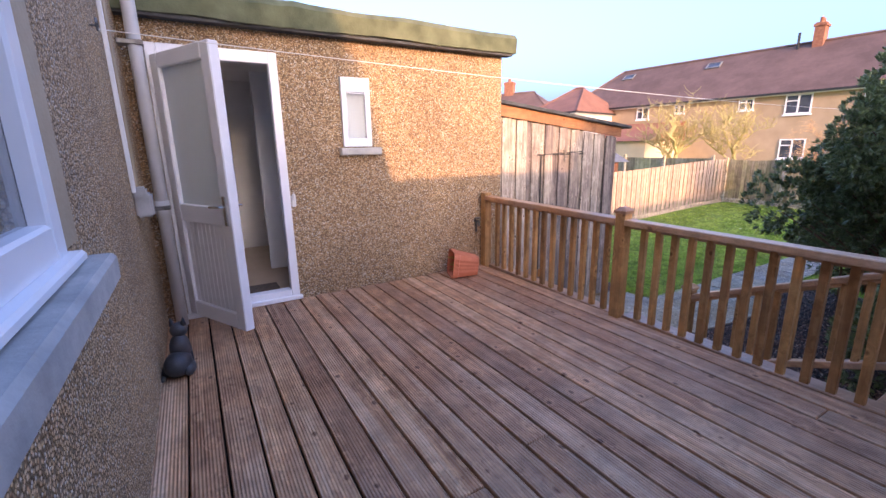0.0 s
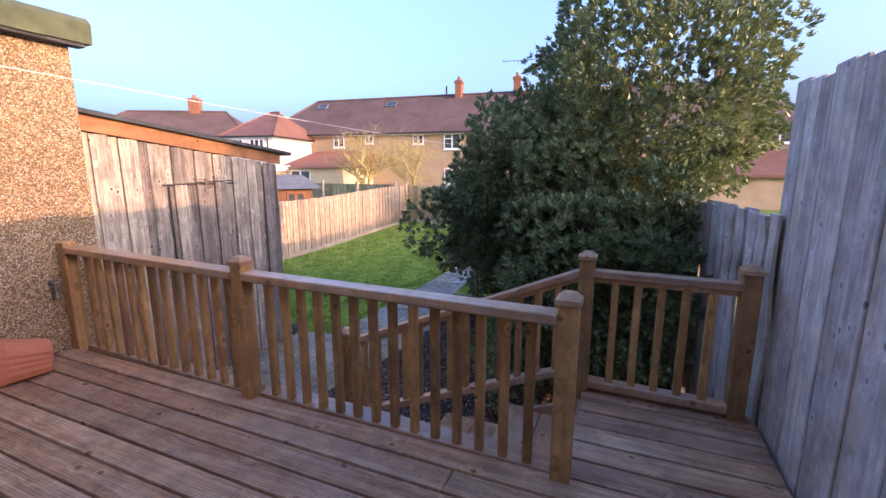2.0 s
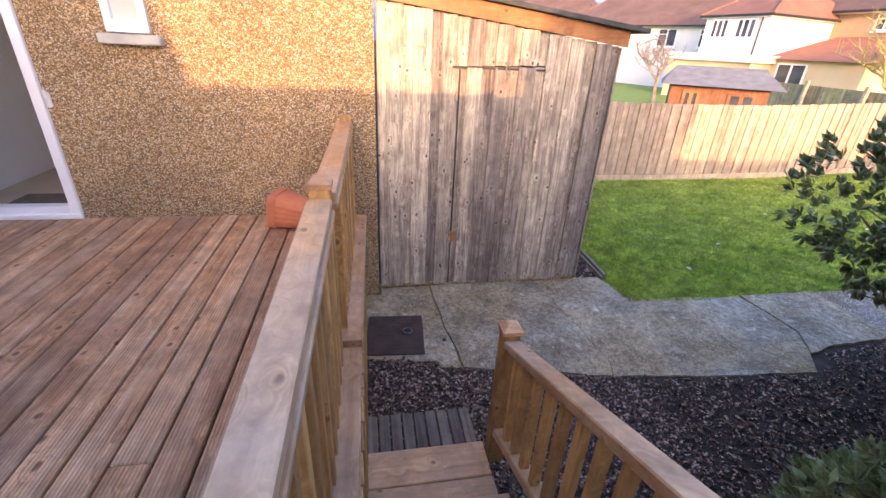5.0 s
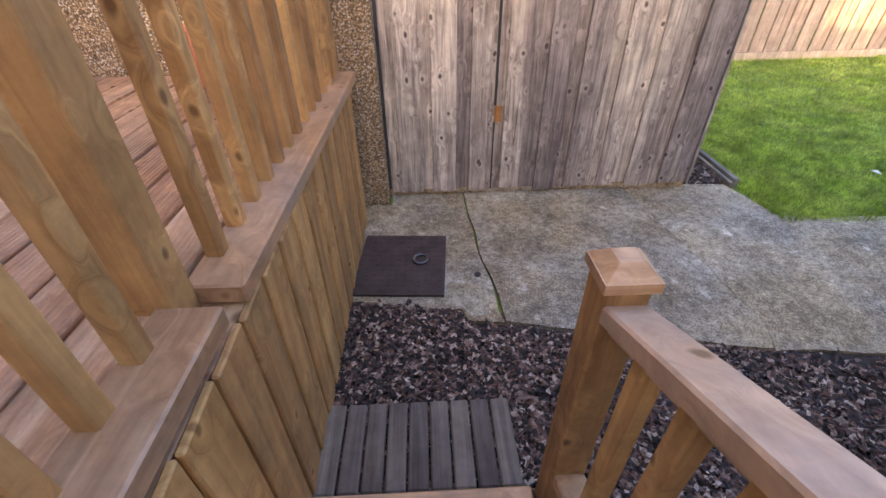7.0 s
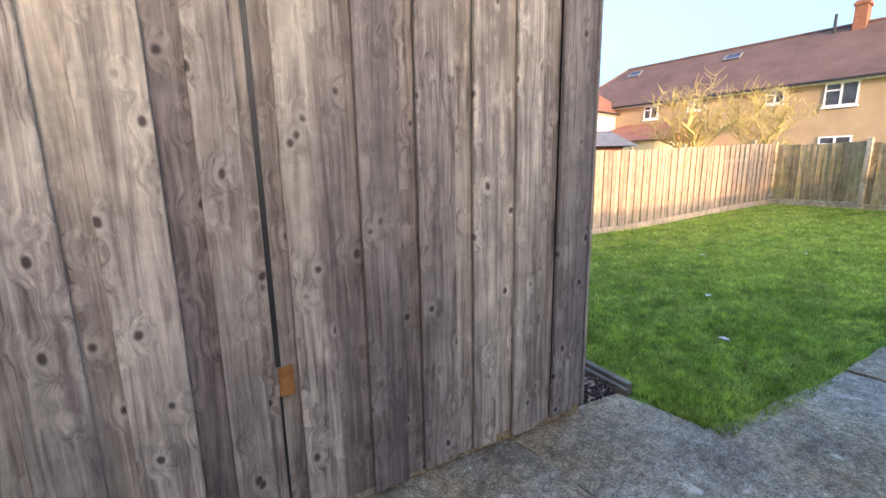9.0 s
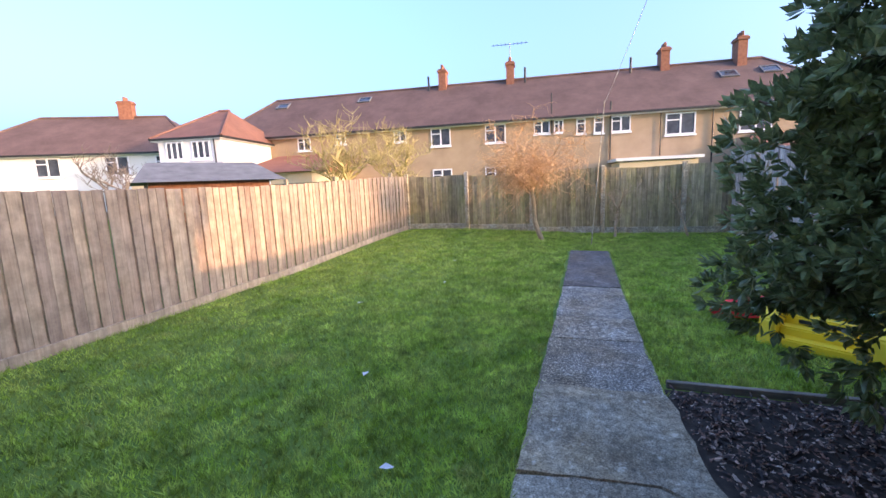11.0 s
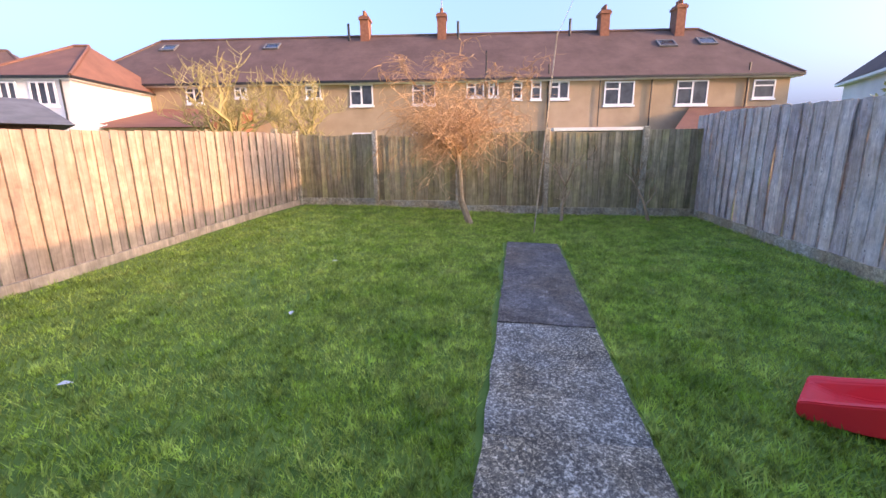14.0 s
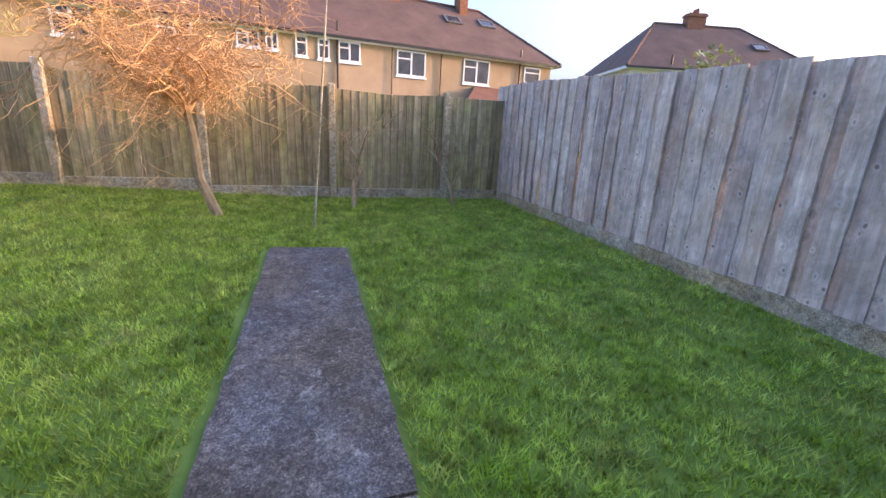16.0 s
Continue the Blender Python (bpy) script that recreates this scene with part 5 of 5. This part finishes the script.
def bare_tree(name, base, height, width, mat, seed, label, dens=1.0, twig=0.012):
    t = thing(name, base, label, "tree", "bare trees")
    rng = random.Random(seed)
    verts, faces = [], []

    def grow(p, d, le, r, level):
        pts = [p]
        n = 5
        for k in range(n):
            d = (d + Vector((rng.gauss(0, 0.2), rng.gauss(0, 0.2), rng.gauss(0.05, 0.15)))).normalized()
            pts.append(pts[-1] + d * le / n)
        tube(verts, faces, pts, [max(twig * 0.5, r * (1 - 0.6 * k / n)) for k in range(n + 1)], 5 if level < 2 else 3)
        if level < 4:
            for q in range(int((4 if level else 6) * dens + rng.random())):
                s = pts[rng.randrange(1 if level else 2, n + 1)]
                a = rng.random() * 6.283
                nd = (d * 0.7 + Vector((math.cos(a) * width, math.sin(a) * width, rng.uniform(0.0, 0.7)))).normalized()
                grow(s, nd, le * rng.uniform(0.5, 0.8), max(twig, r * 0.5), level + 1)
    grow(Vector(base), Vector((0, 0, 1)), height * 0.38, height * 0.02, 0)
    part(t, "branches", soup("branches", verts, faces, mat))


bare_tree("bare_tree", (21.2, 12.9, G), 7.4, 1.0, M_YTWIG, 4, "bare yellowish lichen-covered tree behind the fence", 1.15, 0.014)
bare_tree("bare_tree", (22.5, 10.6, G), 5.6, 1.2, M_YTWIG, 9, "bare yellowish lichen-covered tree behind the fence", 1.1, 0.014)
bare_tree("bare_tree", (16.5, 20.0, G), 5.4, 1.0, M_GTWIG, 14, "bare grey-brown tree in a neighbouring garden", 0.9, 0.012)
bare_tree("sapling", (14.9, 2.45, G), 1.75, 0.8, M_WILLOW, 2, "thin bare sapling standing in the lawn", 0.6, 0.006)
bare_tree("sapling", (15.1, 0.95, G), 1.75, 0.8, M_WILLOW, 3, "thin bare sapling standing in the lawn", 0.6, 0.006)
bm = bmesh.new()
rod(bm, (13.68, 2.97, lawn_z(13.7, 3) - 0.02), (13.72, 2.75, 1.95), 0.012, 0.008, 8)
solo("clothes_pole", finish(bm, "clothes_pole", M_POST), (13.68, 2.97, G), "thin grey washing-line pole standing in the lawn", "pole")


# ---- plastic slide ----
def slab_along(bm, pts, axis, a, b):
    """A plate: the outline pts in the plane across the axis ('x' or 'y'), from a to b along it."""
    rows = [[bm.verts.new((w, p, q) if axis == "x" else (p, w, q)) for p, q in pts] for w in (a, b)]
    bm.faces.new(rows[0])
    bm.faces.new(rows[1][::-1])
    for k in range(len(pts)):
        j = (k + 1) % len(pts)
        bm.faces.new((rows[0][k], rows[0][j], rows[1][j], rows[1][k]))


def slide():
    """Local x runs from the chute's tip up to the platform, y across; the steps are on the -y side."""
    t = thing("toy_slide", (8.8, 1.5, G), "yellow plastic toddler climber with a red slide", "slide")
    m = Matrix.Translation((9.22, 1.95, G - 0.005)) @ Euler((0, 0, math.atan2(-0.80, -0.60))).to_matrix().to_4x4()
    bm = bmesh.new()
    # x, underside, floor, top of the side walls
    stations = ((0.0, 0.02, 0.06, 0.075), (0.03, 0.0, 0.06, 0.09), (0.12, 0.005, 0.045, 0.115), (0.24, 0.02, 0.055, 0.155), (0.36, 0.045, 0.10, 0.20), (0.46, 0.075, 0.155, 0.24), (0.54, 0.10, 0.185, 0.275), (0.60, 0.11, 0.195, 0.285), (0.68, 0.12, 0.195, 0.265))
    rows = [[bm.verts.new((x, y, z)) for y, z in ((0, lo), (0, top), (0.03, top + 0.004), (0.05, top - 0.01), (0.065, fl + 0.008), (0.09, fl), (0.25, fl), (0.275, fl + 0.008), (0.29, top - 0.01), (0.31, top + 0.004), (0.34, top), (0.34, lo))] for x, lo, fl, top in stations]
    for r, q in zip(rows, rows[1:]):
        for k in range(12):
            j = (k + 1) % 12
            bm.faces.new((r[k], r[j], q[j], q[k]))
    bm.faces.new(rows[0])
    bm.faces.new(rows[-1][::-1])
    part(t, "chute", finish(bm, "chute", M_RED, 0.006, False, 2), m, "red plastic chute")
    for x0, x1 in ((0.55, 0.66), (1.18, 1.29)):
        bm = bmesh.new()
        slab_along(bm, [(-0.50, 0.0), (-0.46, 0.20), (-0.43, 0.215), (-0.18, 0.35), (-0.18, 0.46), (0.02, 0.46), (0.02, 0.0)], "x", x0, x1)
        part(t, "wing", finish(bm, "wing", M_YELLOW, 0.014, False, 2), m)
        for xn, side in ((x0 - 0.004, -1), (x1 + 0.004, 1)):
            ring = boxes("niche", M_YELLOW, ((xn - 0.008, -0.155, 0.355), (xn + 0.008, -0.135, 0.445)), ((xn - 0.008, -0.025, 0.355), (xn + 0.008, -0.005, 0.445)), ((xn - 0.008, -0.135, 0.355), (xn + 0.008, -0.025, 0.37)), ((xn - 0.008, -0.135, 0.43), (xn + 0.008, -0.025, 0.445)), bevel=0.004)
            part(t, "niche", ring, m)
        v0 = pose((x0 + x1) / 2, -0.06, 0.44, -12, 0, 0)
        bm = bmesh.new()
        box(bm, (-0.045, -0.04, 0.0), (0.045, 0.04, 0.24), v0)
        box(bm, (-0.058, -0.055, 0.05), (0.058, 0.03, 0.10), v0)
        box(bm, (-0.055, -0.06, 0.22), (0.055, 0.26, 0.30), v0)
        part(t, "handle", finish(bm, "handle", M_YELLOW, 0.015, False, 2), m)
    bm = bmesh.new()
    for k in range(3):
        box(bm, (0.655, -0.47 + 0.11 * k, 0.0), (1.185, -0.35 + 0.11 * k, 0.075 + 0.065 * k))
    part(t, "step", finish(bm, "step", M_YELLOW, 0.012, False, 2), m)
    part(t, "slot", boxes("slot", M_BLACK, ((0.75, -0.256, 0.155), (1.09, -0.2525, 0.185)), bevel=0.001), m, "dark hand slot")
    part(t, "platform", boxes("platform", M_TEAL, *[((0.66, -0.14 + k * 0.066, 0.225), (1.18, -0.08 + k * 0.066, 0.25)) for k in range(9)], bevel=0.004), m, "green plastic platform")
    bm = bmesh.new()
    slab_along(bm, [(0.60, 0.0), (1.29, 0.0), (1.26, 0.33), (0.68, 0.33), (0.63, 0.28)], "y", 0.45, 0.53)
    part(t, "side_panel", finish(bm, "side_panel", M_YELLOW, 0.014, False, 2), m)
    bm = bmesh.new()
    slab_along(bm, [(0.02, 0.0), (0.45, 0.0), (0.45, 0.36), (0.02, 0.36)], "x", 1.19, 1.27)
    part(t, "side_panel", finish(bm, "side_panel", M_YELLOW, 0.014, False, 2), m)


slide()

rr = random.Random(17)
for k, (x, y) in enumerate(((10.03, 4.92), (8.9, 5.6), (7.2, 4.6), (11.5, 5.2), (6.3, 4.0))):
    me = soup("leaf_litter", [(-0.035, -0.012, 0.03), (0.01, -0.02, 0.035), (0.04, 0.008, 0.028), (-0.01, 0.022, 0.038)], [(0, 1, 2), (0, 2, 3)], M_PALE)
    ob = new("fallen_leaf", me)
    ob.matrix_basis = pose(x, y, lawn_z(x, y), 0, 0, rr.random() * 360)
    tagged(ob, "small pale fallen leaf lying on the grass", "leaf", "fallen leaves")


# ---- neighbouring houses ----
def win(par, m, s0, s1, z0, z1, bars=2, transom=True, mat=M_UPVC):
    """A white window on the wall y = 0 of the frame m: frame proud, pane set back."""
    f = 0.07
    ab = [((s0, -0.05, z0), (s0 + f, 0.02, z1)), ((s1 - f, -0.05, z0), (s1, 0.02, z1)), ((s0 + f, -0.05, z0), (s1 - f, 0.02, z0 + f)), ((s0 + f, -0.05, z1 - f), (s1 - f, 0.02, z1))]
    for k in range(1, bars):
        x = s0 + (s1 - s0) * k / bars
        ab.append(((x - 0.045, -0.05, z0 + f), (x + 0.045, 0.02, z1 - f)))
    if transom:
        z = z1 - 0.32 * (z1 - z0)
        x = s0 + (s1 - s0) / bars - 0.045 if bars > 1 else s1 - f
        ab.append(((s0 + f, -0.045, z - 0.03), (x, 0.02, z + 0.03)))
    ab.append(((s0 - 0.05, -0.1, z0 - 0.09), (s1 + 0.05, 0.0, z0 - 0.003)))
    part(par, "window", boxes("window", mat, *ab), m)
    part(par, "pane", boxes("pane", M_PANE, ((s0 + f, -0.022, z0 + f), (s1 - f, -0.004, z1 - f))), m)


def hip(par, m, x0, x1, y0, y1, z, ridge, cut0, cut1, mat, over=0.35):
    bm = bmesh.new()
    ym = (y0 + y1) / 2
    x0, x1, y0, y1 = x0 - over, x1 + over, y0 - over, y1 + over
    p = [bm.verts.new(v) for v in ((x0, y0, z), (x1, y0, z), (x1, y1, z), (x0, y1, z), (x0 + cut0, ym, ridge), (x1 - cut1, ym, ridge))]
    for f in ((0, 1, 5, 4), (1, 2, 5), (2, 3, 4, 5), (3, 0, 4), (3, 2, 1, 0)):
        bm.faces.new([p[k] for k in f])
    part(par, "roof", finish(bm, "roof", mat), m)
    part(par, "gutter", boxes("gutter", M_BLACK, ((x0, y0 - 0.08, z - 0.12), (x1, y0 + 0.02, z - 0.01)), ((x1 - 0.02, y0, z - 0.12), (x1 + 0.06, y1, z - 0.01))), m)
    part(par, "soffit", boxes("soffit", M_WHITE, ((x0 + 0.02, y0 + 0.03, z - 0.16), (x1 - 0.04, y1 - 0.03, z - 0.006))), m)
    bm = bmesh.new()
    rod(bm, (x0 + cut0, ym, ridge), (x1 - cut1, ym, ridge), 0.1, None, 8)
    for a, b in (((x1, y0, z), (x1 - cut1, ym, ridge)), ((x0, y0, z), (x0 + cut0, ym, ridge))):
        rod(bm, a, b, 0.08, None, 6)
    part(par, "ridge_tiles", finish(bm, "ridge_tiles", mat), m)


def chimney(par, m, x, y, z0, z1, w=0.5, d=0.8):
    bm = bmesh.new()
    box(bm, (x - w / 2, y - d / 2, z0), (x + w / 2, y + d / 2, z1))
    box(bm, (x - w / 2 - 0.06, y - d / 2 - 0.06, z1 - 0.22), (x + w / 2 + 0.06, y + d / 2 + 0.06, z1 - 0.08))
    for k in range(3):
        rod(bm, (x, y - d * 0.3 + k * d * 0.3, z1), (x, y - d * 0.3 + k * d * 0.3, z1 + 0.28), 0.1, 0.085, 8)
    part(par, "chimney", finish(bm, "chimney", M_BRICK), m)


def skylight(par, m, x, z, y_of_z, w=0.8, h=0.75):
    a = math.degrees(math.atan2(3.1, 4.35))
    mm = m @ pose(x, y_of_z(z), z, a, 0, 0)
    part(par, "skylight", boxes("skylight", M_GREYFELT, ((-w / 2, -h / 2, 0.02), (-w / 2 + 0.08, h / 2, 0.1)), ((w / 2 - 0.08, -h / 2, 0.02), (w / 2, h / 2, 0.1)), ((-w / 2 + 0.08, -h / 2, 0.02), (w / 2 - 0.08, -h / 2 + 0.08, 0.1)), ((-w / 2 + 0.08, h / 2 - 0.08, 0.02), (w / 2 - 0.08, h / 2, 0.1))), mm)
    part(par, "pane", boxes("pane", M_PANE, ((-w / 2 + 0.08, -h / 2 + 0.08, 0.03), (w / 2 - 0.08, h / 2 - 0.08, 0.07))), mm)


def pipe(par, m, x, z0, z1, r=0.05, y=-0.09):
    bm = bmesh.new()
    rod(bm, (x, y, z0), (x, y, z1), r, None, 8)
    part(par, "soil_pipe", finish(bm, "soil_pipe", M_BLACK), m)


def terrace():
    m = pose(27.93, 24.2, G, 0, 0, -82.82)
    t = thing("terraced_houses", (29.5, 10, G), "long tan two-storey terrace with brown tiled roof and white windows", "terrace")
    part(t, "wall", boxes("wall", M_TAN, ((-2.5, 0, 0), (34.55, 8, 4.85))), m)
    hip(t, m, -2.5, 34.55, 0, 8, 4.87, 7.98, 2.9, 3.15, M_ROOF, 0.38)

    def slope(z):
        return -0.38 + (z - 4.87) * 4.38 / 3.11
    for s0, s1, z0, z1, bars in ((3.6, 4.5, 3.9, 4.7, 2), (6.24, 6.9, 4.15, 4.7, 2), (10.05, 10.85, 4.05, 4.7, 2), (12.38, 13.59, 3.66, 4.72, 2), (15.65, 16.85, 3.66, 4.7, 2), (18.45, 19.35, 4.0, 4.72, 2), (19.58, 20.1, 4.0, 4.72, 2),
                                 (20.8, 21.3, 3.86, 4.7, 1), (21.75, 22.27, 3.84, 4.7, 1), (22.66, 23.68, 3.84, 4.7, 2), (25.45, 26.95, 3.5, 4.65, 2), (29.05, 30.6, 3.46, 4.64, 2), (32.79, 33.85, 3.73, 4.62, 1),
                                 (12.4, 13.6, 1.2, 2.3, 2), (15.6, 16.8, 1.2, 2.3, 2), (23.2, 24.2, 1.2, 2.15, 2)):
        win(t, m, s0, s1, z0, z1, bars)
    for x, h in ((12.55, 9.0), (17.05, 9.05), (26.35, 9.0), (30.45, 9.15)):
        chimney(t, m, x, 3.9 if x < 30 else 3.7, 7.2, h)
    for x, z in ((1.0, 7.35), (7.2, 7.3)):
        skylight(t, m, x, z, slope, 0.9, 0.7)
    for x, z in ((29.4, 6.9), (31.6, 7.0)):
        skylight(t, m, x, z, slope, 0.95, 0.8)
    pipe(t, m, 22.62, 2.2, 5.5)
    pipe(t, m, 19.45, 4.0, 6.2, 0.04)
    pipe(t, m, 27.77, 0.5, 4.7, 0.04)
    pipe(t, m, 25.2, 0.5, 4.7, 0.03)
    pipe(t, m, 32.45, 3.2, 5.4, 0.05)
    for x in (11.6, 18.0, 24.4):
        bm = bmesh.new()
        rod(bm, (x, 3.6, 7.6), (x, 3.6, 8.6), 0.07, None, 8)
        part(t, "vent_pipe", finish(bm, "vent_pipe", M_BLACK), m)
    # low back additions
    bm = bmesh.new()
    box(bm, (22.7, -2.2, 0), (26.4, -0.01, 2.1))
    part(t, "lean_to", finish(bm, "lean_to", M_CREAM), m)
    part(t, "lean_to_roof", boxes("lean_to_roof", M_PALE, ((22.5, -2.4, 2.15), (26.6, -0.02, 2.3))), m)
    bm = bmesh.new()
    v = [bm.verts.new(p) for p in ((27.6, -3.0, 1.9), (35.2, -3.0, 1.9), (35.2, -0.02, 3.35), (29.8, -0.02, 3.35), (27.6, -3.0, 1.75), (35.2, -3.0, 1.75), (35.2, -0.02, 1.75), (29.8, -0.02, 1.75))]
    for f in ((0, 1, 2, 3), (4, 7, 6, 5), (0, 4, 5, 1), (1, 5, 6, 2), (3, 7, 4, 0)):
        bm.faces.new([v[k] for k in f])
    part(t, "lean_to_roof", finish(bm, "lean_to_roof", M_ROOF_MID), m)
    part(t, "lean_to", boxes("lean_to", M_TAN, ((27.9, -2.7, 0), (34.6, -0.02, 1.745))), m)
    bm = bmesh.new()
    rod(bm, (17.05, 3.9, 9.0), (17.05, 3.9, 10.3), 0.025, None, 6)
    rod(bm, (15.9, 3.9, 10.2), (18.2, 3.9, 10.2), 0.02, None, 6)
    for k in range(9):
        rod(bm, (16.0 + k * 0.26, 3.6, 10.2), (16.0 + k * 0.26, 4.2, 10.2), 0.012, None, 4)
    part(t, "aerial", finish(bm, "aerial", M_METAL), m)


terrace()


def white_house():
    m = pose(22.2, 25.0, G, 0, 0, -78)
    t = thing("white_house", (23.5, 23.5, G), "white rendered house wing with an orange-brown hipped roof", "house")
    part(t, "wall", boxes("wall", M_PALE, ((0, 0, 0), (3.6, 6.0, 4.42))), m)
    hip(t, m, 0, 3.6, 0, 7.0, 4.45, 6.35, 1.7, 1.7, M_ROOF_MID, 0.25)
    win(t, m, 0.45, 1.45, 3.3, 4.25, 3, False)
    win(t, m, 1.95, 3.0, 3.3, 4.25, 3, False)
    part(t, "flat_roof", boxes("flat_roof", M_WHITE, ((-0.5, -2.0, 2.15), (4.8, -0.01, 2.5))), m)
    part(t, "addition", boxes("addition", M_CREAM, ((-0.3, -1.8, 0), (4.6, -0.01, 2.145))), m)
    pipe(t, m, 3.3, 0.5, 4.4, 0.04)
    t2 = thing("lean_to_house", (25.5, 20.0, G), "cream single-storey lean-to with a red tiled roof", "outbuilding")
    m2 = pose(22.9, 20.6, G, 0, 0, -80)
    part(t2, "wall", boxes("wall", M_CREAM, ((0, 0, 0), (4.2, 5, 2.35))), m2)
    bm = bmesh.new()
    v = [bm.verts.new(p) for p in ((-0.3, -0.3, 2.36), (4.5, -0.3, 2.36), (4.5, 5, 3.6), (-0.3, 5, 3.6), (-0.3, 5, 2.36), (4.5, 5, 2.36))]
    for f in ((0, 1, 2, 3), (0, 4, 5, 1), (1, 5, 2), (0, 3, 4), (3, 2, 5, 4)):
        bm.faces.new([v[k] for k in f])
    part(t2, "roof", finish(bm, "roof", M_ROOF_RED), m2)
    win(t2, m2, 0.5, 1.9, 1.2, 2.2, 2, False)


white_house()


def far_left_house():
    m = pose(24.0, 33.5, G, 0, 0, -62)
    t = thing("house", (26, 34, G), "pale rendered house with a brown hipped roof", "house")
    part(t, "wall", boxes("wall", M_PALE, ((-8, 0, 0), (6.5, 8, 4.3))), m)
    hip(t, m, -8, 6.5, 0, 8, 4.32, 7.2, 3.5, 3.5, M_ROOF, 0.35)
    win(t, m, 1.0, 2.4, 2.9, 4.1, 2)
    win(t, m, 4.0, 5.2, 2.9, 4.1, 2)
    win(t, m, -3.0, -1.6, 2.9, 4.1, 2)
    chimney(t, m, 0.8, 4, 6.2, 8.3, 0.9, 0.6)
    m = pose(20.0, 48.0, G, 0, 0, -50)
    t = thing("house", (20, 48, G), "distant house with red chimneys and a brown roof", "house")
    part(t, "wall", boxes("wall", M_PALE, ((-8, 0, 0), (7, 8, 4.6))), m)
    hip(t, m, -8, 7, 0, 8, 4.62, 7.6, 3.5, 3.5, M_ROOF, 0.35)
    chimney(t, m, 3.0, 4, 6.8, 8.9, 0.9, 0.6)
    chimney(t, m, -1.0, 4, 6.8, 8.9, 0.9, 0.6)


far_left_house()


def right_house():
    m = pose(32.0, -15.2, G, 0, 0, -104.5)
    t = thing("house", (34, -19, G), "white rendered house with a brown hipped roof and brick chimney", "house")
    part(t, "wall", boxes("wall", M_PALE, ((0, 0, 0), (12, 8, 5.25))), m)
    hip(t, m, 0, 12, 0, 8, 5.27, 8.6, 3.3, 3.6, M_ROOF, 0.4)
    chimney(t, m, 5.6, 4, 7.6, 9.3, 1.2, 0.7)
    win(t, m, 3.0, 4.5, 3.6, 4.9, 2)
    win(t, m, 7.5, 9.0, 3.6, 4.9, 2)
    pipe(t, m, 2.4, 2.0, 6.0, 0.06)
    skylight(t, m, 9.0, 7.1, lambda z: -0.4 + (z - 5.27) * 1.3, 0.9, 0.8)


right_house()


def neighbour_shed():
    m = pose(10.2, 10.9, G, 0, 0, -35)
    t = thing("summer_house", (10.5, 10.5, G), "brown timber summer house with a grey felt roof", "shed")
    part(t, "wall", boxes("wall", M_SHEDBROWN, ((0.3, 0, 0), (2.45, 2.0, 1.62))), m)
    bm = bmesh.new()
    v = [bm.verts.new(p) for p in ((0.05, -0.35, 1.62), (2.7, -0.35, 1.62), (2.7, 2.3, 1.62), (0.05, 2.3, 1.62), (0.35, 1.0, 2.05), (2.4, 1.0, 2.05))]
    for f in ((0, 1, 5, 4), (2, 3, 4, 5), (1, 2, 5), (3, 0, 4), (3, 2, 1, 0)):
        bm.faces.new([v[k] for k in f])
    part(t, "roof", finish(bm, "roof", M_GREYFELT), m)
    win(t, m, 0.6, 1.0, 0.95, 1.5, 2, False, M_SHEDBROWN)
    win(t, m, 1.6, 2.2, 0.95, 1.5, 2, False, M_SHEDBROWN)
    # neighbouring garden's far fence
    t2 = thing("fence", (16, 12, G), "dark timber fence of the neighbouring garden", "fence", "garden fences")
    me = boxes("plank", M_FENCE_B, ((-0.007, -0.4, 0), (0.007, 0.4, 1.62)), bevel=0.003)
    for k in range(14):
        part(t2, "plank", me, pose(16.0 + 0.1 * k, 8.3 + k * 0.8, G, 0, 0, -7))
    me = boxes("post", M_POST, ((-0.05, -0.05, 0), (0.05, 0.05, 1.75)), bevel=0.01)
    for k in range(6):
        part(t2, "post", me, pose(15.92 + 0.25 * k, 8.4 + k * 2.0, G))


neighbour_shed()
